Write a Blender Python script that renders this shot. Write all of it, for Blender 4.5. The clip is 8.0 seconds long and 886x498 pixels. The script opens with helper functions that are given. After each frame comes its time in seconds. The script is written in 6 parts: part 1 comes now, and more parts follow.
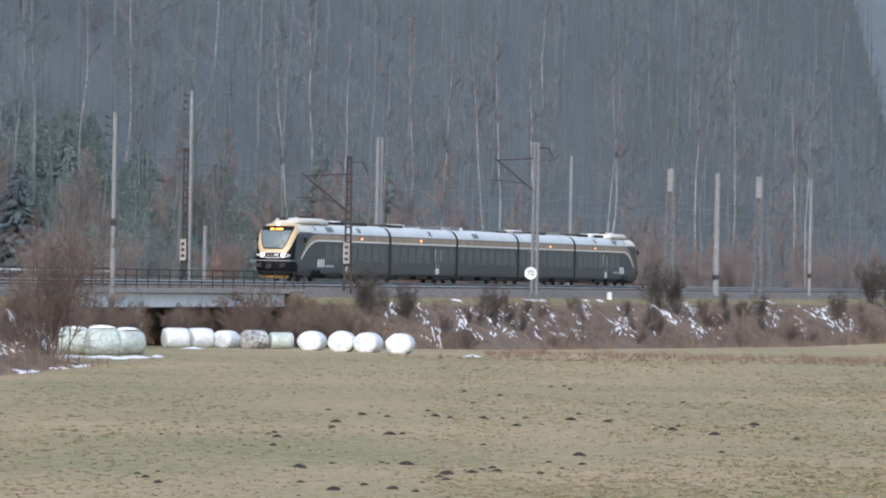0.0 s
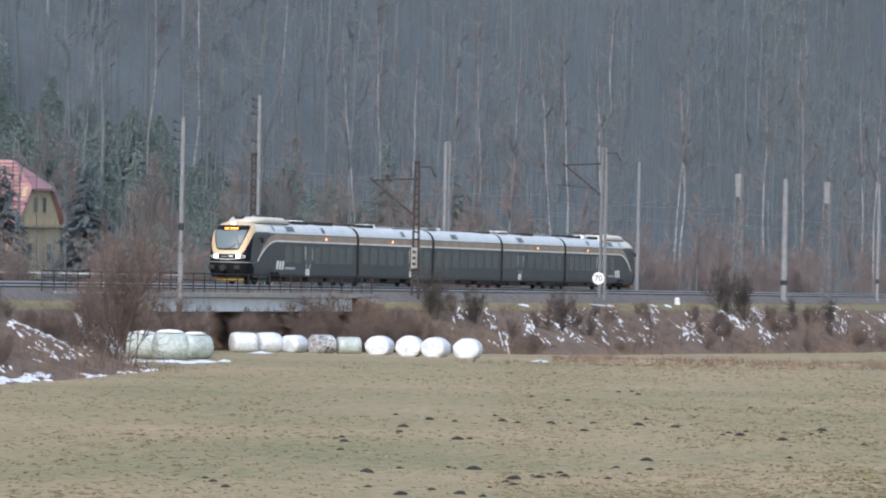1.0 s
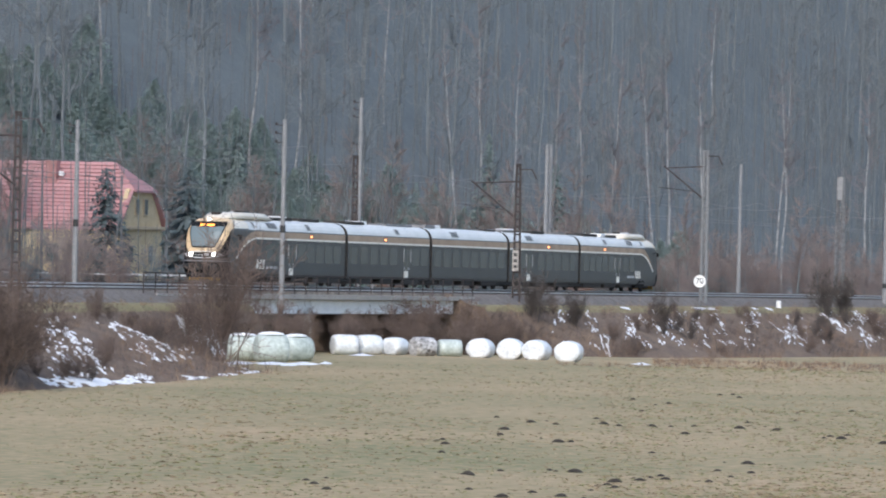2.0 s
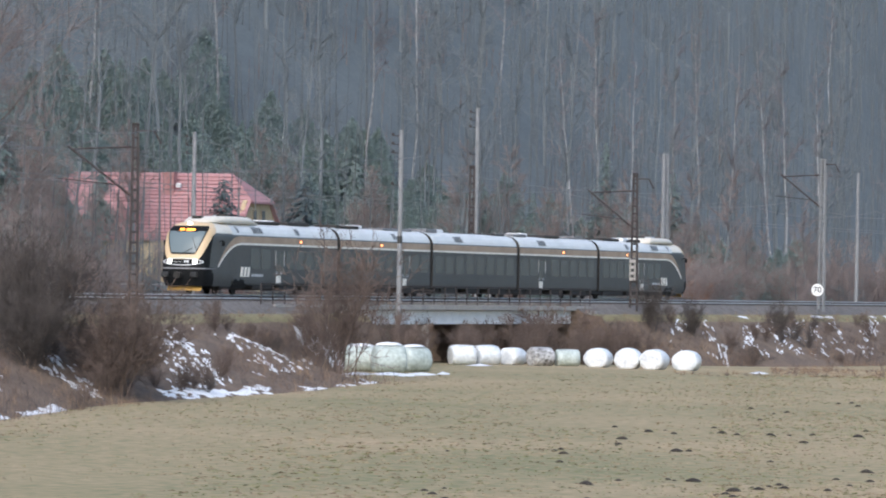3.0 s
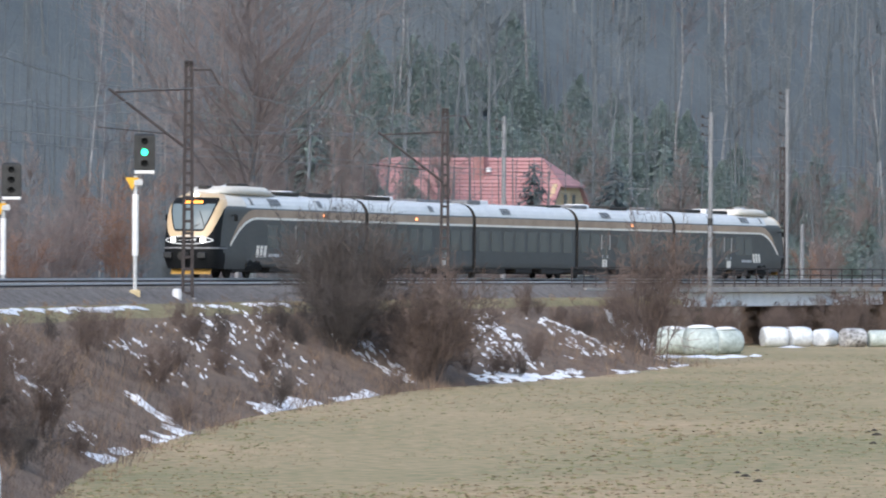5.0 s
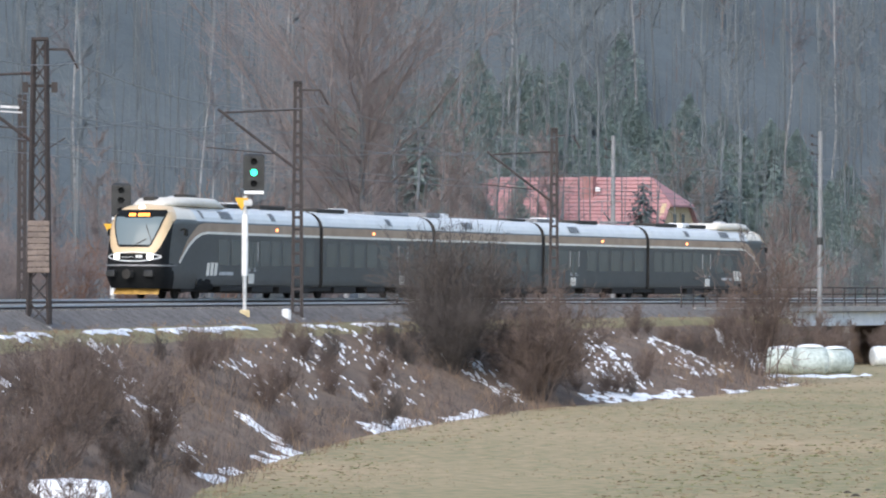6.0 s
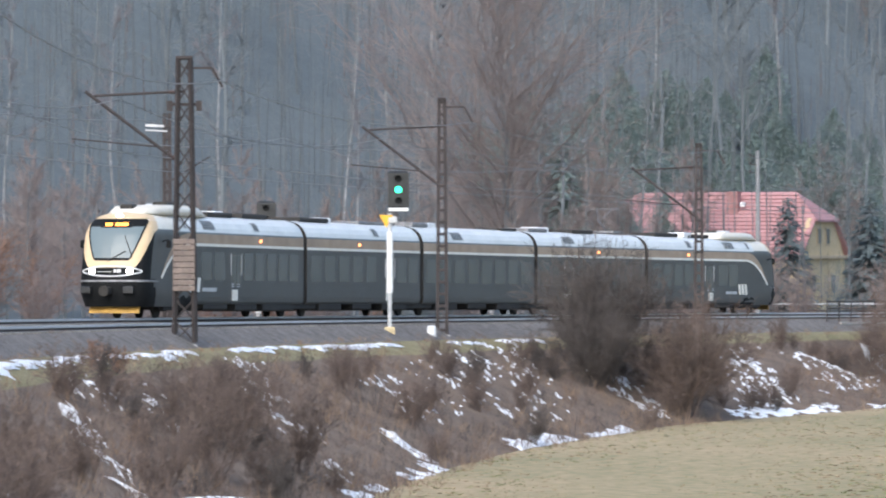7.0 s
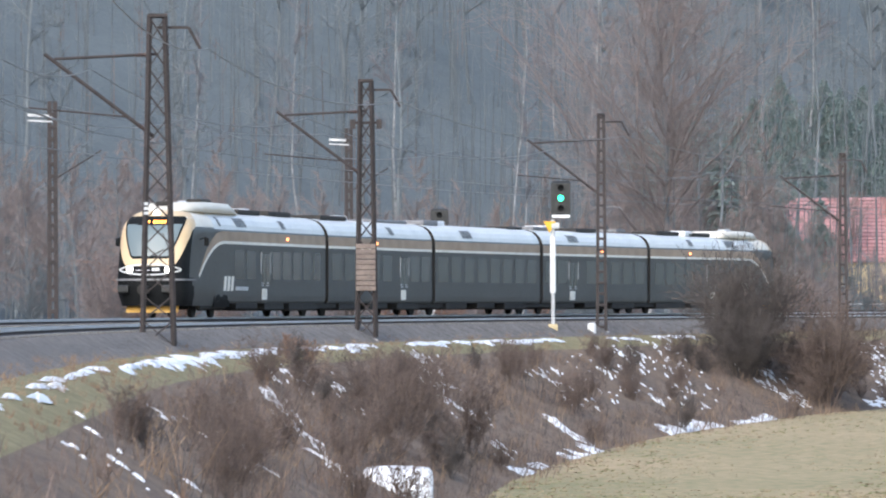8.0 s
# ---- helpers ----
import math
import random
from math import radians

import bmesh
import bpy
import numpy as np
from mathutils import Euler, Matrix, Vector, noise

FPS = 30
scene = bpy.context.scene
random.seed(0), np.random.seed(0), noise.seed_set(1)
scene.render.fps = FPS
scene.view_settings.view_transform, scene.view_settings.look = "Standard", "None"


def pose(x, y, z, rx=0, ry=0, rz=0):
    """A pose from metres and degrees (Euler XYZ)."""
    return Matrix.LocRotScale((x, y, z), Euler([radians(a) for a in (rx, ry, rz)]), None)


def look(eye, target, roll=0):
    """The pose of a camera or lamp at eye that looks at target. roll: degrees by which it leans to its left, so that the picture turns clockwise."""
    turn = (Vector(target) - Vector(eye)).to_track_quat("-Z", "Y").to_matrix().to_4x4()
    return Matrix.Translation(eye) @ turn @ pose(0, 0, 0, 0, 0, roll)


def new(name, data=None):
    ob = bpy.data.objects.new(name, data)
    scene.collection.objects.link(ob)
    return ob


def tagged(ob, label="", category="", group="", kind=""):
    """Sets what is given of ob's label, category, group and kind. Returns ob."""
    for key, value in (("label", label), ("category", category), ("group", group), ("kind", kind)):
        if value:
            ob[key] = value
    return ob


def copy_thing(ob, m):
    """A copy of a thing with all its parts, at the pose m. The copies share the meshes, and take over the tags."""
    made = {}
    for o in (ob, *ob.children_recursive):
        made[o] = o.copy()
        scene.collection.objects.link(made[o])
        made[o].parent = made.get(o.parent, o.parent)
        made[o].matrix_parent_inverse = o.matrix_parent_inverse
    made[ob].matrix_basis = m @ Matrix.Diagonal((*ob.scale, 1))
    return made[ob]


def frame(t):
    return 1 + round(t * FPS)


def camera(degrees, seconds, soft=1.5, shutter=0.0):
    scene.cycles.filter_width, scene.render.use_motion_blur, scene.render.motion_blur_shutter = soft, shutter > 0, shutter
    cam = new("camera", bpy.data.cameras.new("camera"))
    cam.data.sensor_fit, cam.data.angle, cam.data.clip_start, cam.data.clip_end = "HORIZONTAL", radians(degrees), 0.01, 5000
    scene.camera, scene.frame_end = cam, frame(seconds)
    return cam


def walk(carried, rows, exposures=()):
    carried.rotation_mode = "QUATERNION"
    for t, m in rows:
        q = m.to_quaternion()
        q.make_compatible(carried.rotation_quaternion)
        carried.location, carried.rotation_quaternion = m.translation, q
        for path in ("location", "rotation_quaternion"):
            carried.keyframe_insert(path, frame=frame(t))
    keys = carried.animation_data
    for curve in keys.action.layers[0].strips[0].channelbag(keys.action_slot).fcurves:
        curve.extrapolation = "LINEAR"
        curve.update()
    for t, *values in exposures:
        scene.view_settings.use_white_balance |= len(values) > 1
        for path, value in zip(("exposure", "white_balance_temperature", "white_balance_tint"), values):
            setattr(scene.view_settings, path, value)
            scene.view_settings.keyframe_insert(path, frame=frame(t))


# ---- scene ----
EXPO = 0.81
# ---------------------------------------------------------------- camera
FOV = 10.29
EYE = 7.0
cam = camera(FOV, 8.0, soft=2.0, shutter=0.25)
# seconds, metres gone back, yaw, pitch, roll
PATH = [
    (0.0, 0.0, -0.092, -0.224, 1.049), (0.5, 0.0, 0.240, -0.192, 1.215), (1.0, 0.0, 0.697, -0.182, 1.136),
    (1.5, 0.0, 1.221, -0.203, 1.208), (3.0, 0.0, 3.241, -0.084, 0.945), (3.5, 0.0, 3.859, -0.383, 0.727),
    (4.0, 0.0, 4.838, -0.379, 0.565), (4.5, 0.0, 5.869, -0.305, 0.424), (5.0, 0.0, 6.854, -0.318, 0.356),
    (5.2, 0.0, 7.202, -0.329, 0.300), (6.3, 0.0, 8.428, -0.006, 0.259), (6.5, 0.0, 8.681, 0.027, 0.230),
    (7.0, 0.0, 9.813, 0.094, -0.080), (7.5, 0.0, 11.080, 0.103, -0.082), (7.6, 3.3, 11.26, 0.15, -0.09),
    (7.7, 7.0, 11.43, 0.190, -0.10), (7.8, 10.8, 11.60, 0.165, -0.12), (7.9, 14.6, 11.72, 0.16, -0.15),
    (8.0, 18.3, 11.83, 0.132, -0.183),
]


def stand(back, yaw, pitch, roll):
    a = radians(yaw)
    return pose(back * math.sin(a), -back * math.cos(a), EYE, 0, 0, yaw) @ pose(0, 0, 0, 90 + pitch) @ pose(0, 0, 0, 0, 0, roll)


walk(cam, [(t, stand(b, y, p, r)) for t, b, y, p, r in PATH], exposures=[(0.0, EXPO, 6500, 10), (4.0, EXPO + 0.03, 6500, 10), (6.5, EXPO + 0.23, 6550, 9), (8.0, EXPO + 0.40, 6550, 9)])

# ---------------------------------------------------------------- light: an overcast winter day
world = bpy.data.worlds.new("overcast")
scene.world = world
world.use_nodes = True
wn = world.node_tree.nodes
sky = wn.new("ShaderNodeTexSky")
sky.sky_type, sky.sun_disc = "NISHITA", False
sky.sun_elevation, sky.sun_rotation = radians(38), radians(200)
sky.air_density, sky.dust_density, sky.ozone_density = 1.0, 1.5, 1.0
world.node_tree.links.new(sky.outputs[0], wn["Background"].inputs[0])
wn["Background"].inputs[1].default_value = 0.15
sun = new("sun", bpy.data.lights.new("sun", "SUN"))
sun.data.energy, sun.data.angle, sun.data.color = 1.3, radians(40), (1.0, 0.97, 0.94)
sun.matrix_world = look((0, 0, 100), (34 * math.sin(radians(20)), 100 - 0.0, 100 - 78))

# ---------------------------------------------------------------- materials
def material(name, low, high, scale=3.0, rough=0.85, fine=0.0, bump=0.0, metal=0.0, per=None, spread=0.25, detail=4.0, coat=0.0, spec=0.5):
    """Two colours mixed by noise at two scales; per: 'object' or 'island' varies the brightness from piece to piece."""
    m = bpy.data.materials.new(name)
    m.use_nodes = True
    nt = m.node_tree
    n, l = nt.nodes, nt.links
    b = n["Principled BSDF"]
    b.inputs["Roughness"].default_value, b.inputs["Metallic"].default_value = rough, metal
    b.inputs["Coat Weight"].default_value = coat
    b.inputs["Specular IOR Level"].default_value = spec
    geo = n.new("ShaderNodeNewGeometry")
    tex = n.new("ShaderNodeTexNoise")
    tex.inputs["Scale"].default_value, tex.inputs["Detail"].default_value = scale, detail
    l.new(geo.outputs["Position"] if per is None else n.new("ShaderNodeTexCoord").outputs["Object"], tex.inputs["Vector"])
    fac = tex.outputs["Fac"]
    if fine:
        tex2 = n.new("ShaderNodeTexNoise")
        tex2.inputs["Scale"].default_value, tex2.inputs["Detail"].default_value = fine, 3.0
        l.new(tex.inputs["Vector"].links[0].from_socket, tex2.inputs["Vector"])
        add = n.new("ShaderNodeMath")
        add.operation, add.inputs[1].default_value = "MULTIPLY_ADD", 0.6
        half = n.new("ShaderNodeMath")
        half.operation, half.inputs[1].default_value = "MULTIPLY", 0.45
        l.new(fac, half.inputs[0])
        l.new(tex2.outputs["Fac"], add.inputs[0])
        l.new(half.outputs[0], add.inputs[2])
        fac = add.outputs[0]
    ramp = n.new("ShaderNodeValToRGB")
    ramp.color_ramp.elements[0].position, ramp.color_ramp.elements[1].position = 0.34, 0.66
    ramp.color_ramp.elements[0].color, ramp.color_ramp.elements[1].color = (*low, 1), (*high, 1)
    l.new(fac, ramp.inputs[0])
    col = ramp.outputs[0]
    if per:
        rnd = n.new("ShaderNodeObjectInfo").outputs["Random"] if per == "object" else geo.outputs["Random Per Island"]
        mr = n.new("ShaderNodeMapRange")
        mr.inputs["To Min"].default_value, mr.inputs["To Max"].default_value = 1 - spread, 1 + spread
        l.new(rnd, mr.inputs["Value"])
        mul = n.new("ShaderNodeVectorMath")
        mul.operation = "SCALE"
        l.new(col, mul.inputs[0])
        l.new(mr.outputs[0], mul.inputs["Scale"])
        col = mul.outputs[0]
    l.new(col, b.inputs["Base Color"])
    if bump:
        bp = n.new("ShaderNodeBump")
        bp.inputs["Strength"].default_value, bp.inputs["Distance"].default_value = 0.6, bump
        l.new(fac, bp.inputs["Height"])
        l.new(bp.outputs[0], b.inputs["Normal"])
    return m


def glowing(name, colour, strength):
    m = bpy.data.materials.new(name)
    m.use_nodes = True
    b = m.node_tree.nodes["Principled BSDF"]
    b.inputs["Base Color"].default_value = (*colour, 1)
    b.inputs["Emission Color"].default_value, b.inputs["Emission Strength"].default_value = (*colour, 1), strength
    return m


M = {
    "grass": material("meadow_grass", (0.142, 0.158, 0.068), (0.415, 0.305, 0.182), 0.055, 0.95, 1.8, 0.04, detail=10.0),
    "tuft": material("dry_tuft", (0.36, 0.285, 0.17), (0.50, 0.39, 0.25), 0.4, 0.95, per="island", spread=0.15),
    "tuft_green": material("green_tuft", (0.25, 0.255, 0.12), (0.38, 0.345, 0.19), 0.4, 0.95, per="island", spread=0.15),
    "tuft_brown": material("brown_tuft", (0.27, 0.20, 0.125), (0.38, 0.285, 0.185), 0.4, 0.95, per="island", spread=0.18),
    "soil": material("dark_soil", (0.02, 0.016, 0.012), (0.05, 0.04, 0.03), 6.0, 0.95, bump=0.03),
    "bank": material("bank_dead_grass", (0.075, 0.054, 0.044), (0.21, 0.148, 0.104), 0.6, 0.95, 6.0, 0.15, detail=7.0),
    "crest": material("mossy_grass", (0.12, 0.11, 0.048), (0.27, 0.225, 0.12), 0.9, 0.95, 6.0, 0.08),
    "snow": material("old_snow", (0.72, 0.74, 0.78), (0.86, 0.87, 0.89), 2.0, 0.6, 9.0, 0.04),
    "ballast": material("ballast", (0.066, 0.058, 0.052), (0.2, 0.18, 0.166), 1.6, 0.95, 9.0, 0.14),
    "sleeper": material("sleeper_concrete", (0.12, 0.11, 0.10), (0.2, 0.19, 0.18), 3.0, 0.9),
    "rail": material("rail_web", (0.03, 0.022, 0.02), (0.07, 0.05, 0.045), 5.0, 0.8),
    "concrete": material("bridge_concrete", (0.62, 0.64, 0.66), (0.82, 0.83, 0.84), 0.8, 0.85, 7.0, 0.02),
    "concrete_old": material("weathered_concrete", (0.26, 0.25, 0.24), (0.45, 0.42, 0.39), 1.1, 0.9, 9.0, 0.03),
    "pole": material("pole_concrete", (0.17, 0.176, 0.186), (0.265, 0.27, 0.28), 2.5, 0.85, 14.0, 0.01),
    "weights": material("weight_blocks", (0.12, 0.095, 0.085), (0.24, 0.19, 0.165), 3.0, 0.9, 20.0),
    # shine of the rail heads painted as a pale, non-metal colour
    "railhead": material("painted_shine_rail_head", (0.5, 0.51, 0.52), (0.66, 0.67, 0.68), 2.0, 0.35),
    "rust": material("rusty_steel", (0.022, 0.019, 0.019), (0.054, 0.043, 0.042), 4.0, 0.8, 30.0),
    "steel": material("grey_steel", (0.14, 0.14, 0.145), (0.26, 0.26, 0.27), 4.0, 0.6, metal=0.3),
    "galv": material("pale_steel", (0.42, 0.43, 0.44), (0.6, 0.61, 0.62), 4.0, 0.5, metal=0.2),
    "white": material("white_paint", (0.68, 0.69, 0.7), (0.82, 0.82, 0.82), 3.0, 0.5),
    "black": material("black_paint", (0.012, 0.013, 0.014), (0.03, 0.031, 0.032), 3.0, 0.45),
    "wire": material("wire", (0.14, 0.143, 0.147), (0.2, 0.203, 0.207), 3.0, 0.6),
    "insulator": material("insulator", (0.05, 0.03, 0.025), (0.09, 0.05, 0.04), 3.0, 0.35),
    "yellow": material("signal_yellow", (0.72, 0.36, 0.02), (0.82, 0.45, 0.04), 3.0, 0.5),
    "ochre": material("plough_ochre", (0.34, 0.19, 0.04), (0.5, 0.29, 0.06), 3.0, 0.6),
    "sandstone": material("sandstone_block", (0.42, 0.34, 0.2), (0.58, 0.48, 0.3), 5.0, 0.9),
    "body": material("graphite_lacquer", (0.062, 0.068, 0.067), (0.086, 0.093, 0.092), 0.8, 0.4, 6.0, spec=0.35),
    "nose_black": material("black_lacquer", (0.006, 0.007, 0.008), (0.013, 0.014, 0.015), 1.0, 0.6, 6.0, spec=0.12),
    "roof": material("silver_roof", (0.54, 0.555, 0.555), (0.70, 0.71, 0.70), 0.7, 0.4, 9.0),
    "gold": material("cream_gold", (0.60, 0.44, 0.26), (0.68, 0.51, 0.32), 1.0, 0.45),
    "band": material("bronze_band", (0.35, 0.262, 0.195), (0.44, 0.335, 0.25), 1.0, 0.55, spec=0.2),
    "stripe": material("pale_stripe", (0.78, 0.74, 0.66), (0.88, 0.85, 0.78), 2.0, 0.55, spec=0.2),
    "hood": material("cream_hood", (0.66, 0.60, 0.50), (0.76, 0.71, 0.62), 0.8, 0.45, 6.0),
    "under": material("underframe_grime", (0.014, 0.013, 0.012), (0.04, 0.036, 0.032), 3.0, 0.85, 20.0),
    "hatch": material("roof_hatch", (0.10, 0.105, 0.11), (0.17, 0.175, 0.18), 6.0, 0.6),
    "bale": material("bale_film_white", (0.50, 0.53, 0.56), (0.78, 0.81, 0.83), 2.0, 0.42, 6.0, 0.10),
    "bale_green": material("bale_film_greenish", (0.30, 0.35, 0.32), (0.55, 0.61, 0.58), 1.6, 0.45, 6.0, 0.10),
    "bale_torn": material("bale_film_torn", (0.03, 0.024, 0.02), (0.62, 0.62, 0.62), 1.1, 0.6, 6.0, 0.05),
    # tile red paled towards pink, haze put into the colour
    "tile": material("haze_paled_roof_tile", (0.31, 0.15, 0.155), (0.42, 0.235, 0.24), 0.6, 0.7, 5.0, per="object", spread=0.1),
    "render": material("yellow_render", (0.45, 0.34, 0.2), (0.6, 0.48, 0.31), 0.8, 0.9, 7.0, 0.01),
    # chimney red follows the haze-paled roof
    "brick": material("chimney_brick", (0.3, 0.15, 0.145), (0.4, 0.22, 0.215), 3.0, 0.9),
    "frame": material("window_frame", (0.4, 0.3, 0.2), (0.5, 0.4, 0.27), 3.0, 0.7),
    "birch": material("birch_bark", (0.125, 0.13, 0.135), (0.37, 0.37, 0.375), 0.32, 0.85, 3.0, per="object", spread=0.25),
    # bark and twigs of the wood: haze painted in as lifted blue-grey
    "trunk": material("hazed_grey_bark", (0.112, 0.130, 0.141), (0.162, 0.182, 0.195), 0.5, 0.9, 6.0, per="object", spread=0.22),
    "twig": material("hazed_winter_twigs", (0.135, 0.155, 0.166), (0.188, 0.21, 0.222), 0.5, 0.9, per="island", spread=0.12),
    "twig_birch": material("hazed_birch_twigs", (0.162, 0.155, 0.166), (0.225, 0.21, 0.219), 0.3, 0.9, per="island", spread=0.12),
    "twig_brown": material("brown_twigs", (0.115, 0.086, 0.075), (0.205, 0.151, 0.128), 0.5, 0.9, per="island", spread=0.3),
    # reddish brown lifted paler, so far twigs carry haze in their colour
    "twig_alder": material("haze_lifted_brown_twigs", (0.21, 0.173, 0.166), (0.285, 0.233, 0.219), 0.3, 0.9, per="island", spread=0.15),
    "twig_dark": material("dark_twigs", (0.07, 0.06, 0.056), (0.13, 0.108, 0.098), 0.5, 0.9, per="island", spread=0.3),
    "twig_rust": material("rust_twigs", (0.20, 0.115, 0.085), (0.32, 0.2, 0.145), 0.5, 0.9, per="island", spread=0.3),
    "reed": material("dry_stalks", (0.2, 0.125, 0.085), (0.36, 0.25, 0.16), 0.5, 0.9, per="island", spread=0.4),
    # needles much paler than foliage is, the lift imitates haze
    "needle": material("haze_lifted_needles", (0.235, 0.30, 0.283), (0.30, 0.368, 0.345), 0.15, 0.9, per="island", spread=0.1),
    "needle_blue": material("blue_spruce_needles", (0.10, 0.132, 0.14), (0.17, 0.21, 0.218), 0.4, 0.9, per="island", spread=0.15),
    # floor of the wood in blue-grey, haze put into the base colour
    "litter": material("hazed_forest_floor", (0.090, 0.109, 0.117), (0.118, 0.139, 0.147), 0.35, 0.95, 2.5, 0.0),
    # blue-grey in place of mist over the far slope
    "far": material("mist_toned_slope", (0.10, 0.125, 0.142), (0.13, 0.155, 0.172), 0.01, 1.0),
    "lamp_white": glowing("lamp_white", (1.0, 0.97, 0.9), 4.0),
    "lamp_green": glowing("lamp_green", (0.03, 1.0, 0.5), 2.2),
    "lamp_amber": glowing("lamp_amber", (1.0, 0.30, 0.10), 2.2),
    "display": glowing("display_amber", (1.0, 0.33, 0.05), 2.6),
}
glass = bpy.data.materials.new("dark_glass")
glass.use_nodes = True
gb = glass.node_tree.nodes["Principled BSDF"]
gb.inputs["Base Color"].default_value, gb.inputs["Roughness"].default_value = (0.108, 0.121, 0.113, 1), 0.15
gb.inputs["Specular IOR Level"].default_value = 0.4
M["glass"] = glass
# blue-grey base colour stands in for the sky mirrored in the windscreen
shield = bpy.data.materials.new("sky_toned_windscreen")
shield.use_nodes = True
gb = shield.node_tree.nodes["Principled BSDF"]
gb.inputs["Base Color"].default_value, gb.inputs["Roughness"].default_value = (0.15, 0.19, 0.205, 1), 0.22
gb.inputs["Specular IOR Level"].default_value, gb.inputs["Coat Weight"].default_value = 0.3, 0.0
M["shield"] = shield


for key in ("needle", "needle_blue", "tuft", "tuft_green", "tuft_brown"):
    nt = M[key].node_tree
    b, out = nt.nodes["Principled BSDF"], nt.nodes["Material Output"]
    leaf, mix = nt.nodes.new("ShaderNodeBsdfTranslucent"), nt.nodes.new("ShaderNodeMixShader")
    nt.links.new(b.inputs["Base Color"].links[0].from_socket, leaf.inputs["Color"])
    mix.inputs[0].default_value = 0.5
    nt.links.new(b.outputs[0], mix.inputs[1])
    nt.links.new(leaf.outputs[0], mix.inputs[2])
    nt.links.new(mix.outputs[0], out.inputs["Surface"])

# ---------------------------------------------------------------- mesh tools
class Shape:
    """Gathers vertices and faces for one mesh."""

    def __init__(self):
        self.v, self.f, self.m, self.n = [], [], [], 0

    def add(self, verts, faces, mat=0):
        self.v.extend(tuple(p) for p in verts)
        self.f.extend(tuple(i + self.n for i in f) for f in faces)
        self.m.extend([mat] * len(faces))
        self.n += len(verts)
        return self

    def box(self, c, s, mat=0, rz=0.0, bevel=0.0):
        x, y, z = (a / 2 for a in s)
        e = min(bevel, x * 0.6, y * 0.6, z * 0.6)
        co, si = math.cos(radians(rz)), math.sin(radians(rz))
        rings = [(-z, e), (-z + e, 0), (z - e, 0), (z, e)] if e else [(-z, 0), (z, 0)]
        vs = []
        for h, i in rings:
            for sx, sy in ((-1, -1), (1, -1), (1, 1), (-1, 1)):
                px, py = sx * (x - i), sy * (y - i)
                vs.append((c[0] + px * co - py * si, c[1] + px * si + py * co, c[2] + h))
        k = len(rings)
        fs = [(3, 2, 1, 0), tuple(4 * (k - 1) + i for i in range(4))]
        for r in range(k - 1):
            fs += [(4 * r + i, 4 * r + (i + 1) % 4, 4 * r + 4 + (i + 1) % 4, 4 * r + 4 + i) for i in range(4)]
        return self.add(vs, fs, mat)

    def tube(self, p0, p1, r0, r1=None, n=6, mat=0):
        p0, p1 = Vector(p0), Vector(p1)
        r1 = r0 if r1 is None else r1
        q = (p1 - p0).to_track_quat("Z", "Y").to_matrix()
        vs = []
        for p, r in ((p0, r0), (p1, r1)):
            vs += [p + q @ Vector((r * math.cos(2 * math.pi * i / n), r * math.sin(2 * math.pi * i / n), 0)) for i in range(n)]
        fs = [(i, (i + 1) % n, n + (i + 1) % n, n + i) for i in range(n)] + [tuple(range(n))[::-1], tuple(range(n, 2 * n))]
        return self.add(vs, fs, mat)

    def bar(self, p0, p1, w, d, mat=0):
        """A flat bar of section w x d between two points."""
        p0, p1 = Vector(p0), Vector(p1)
        q = (p1 - p0).to_track_quat("Z", "Y").to_matrix()
        vs = [p + q @ Vector((sx * w / 2, sy * d / 2, 0)) for p in (p0, p1) for sx, sy in ((-1, -1), (1, -1), (1, 1), (-1, 1))]
        return self.add(vs, [(3, 2, 1, 0), (4, 5, 6, 7), (0, 1, 5, 4), (1, 2, 6, 5), (2, 3, 7, 6), (3, 0, 4, 7)], mat)

    def rings(self, rings, mat=0, caps=True, closed=True):
        n = len(rings[0])
        vs = [p for r in rings for p in r]
        fs = []
        for a in range(len(rings) - 1):
            for i in range(n if closed else n - 1):
                j = (i + 1) % n
                fs.append((a * n + i, a * n + j, (a + 1) * n + j, (a + 1) * n + i))
        if caps and closed:
            fs += [tuple(range(n))[::-1], tuple((len(rings) - 1) * n + i for i in range(n))]
        return self.add(vs, fs, mat)

    def mesh(self, name, mats, smooth=False):
        me = bpy.data.meshes.new(name)
        me.from_pydata(self.v, [], self.f)
        for k in mats if isinstance(mats, (list, tuple)) else [mats]:
            me.materials.append(M[k])
        me.polygons.foreach_set("material_index", self.m)
        if smooth:
            me.polygons.foreach_set("use_smooth", [True] * len(self.f))
        me.update()
        return me


def part(name, shape, mats, parent, label="", smooth=False, at=None):
    ob = new(name, shape if isinstance(shape, bpy.types.Mesh) else shape.mesh(name, mats, smooth))
    ob.parent = parent
    if at is not None:
        ob.matrix_basis = at
    if label:
        ob["label"] = label
    return ob


def holder(name, label, category, group="", kind="", at=None):
    ob = tagged(new(name), label, category, group, kind)
    ob.empty_display_size = 0.3
    if at is not None:
        ob.matrix_basis = at
    return ob


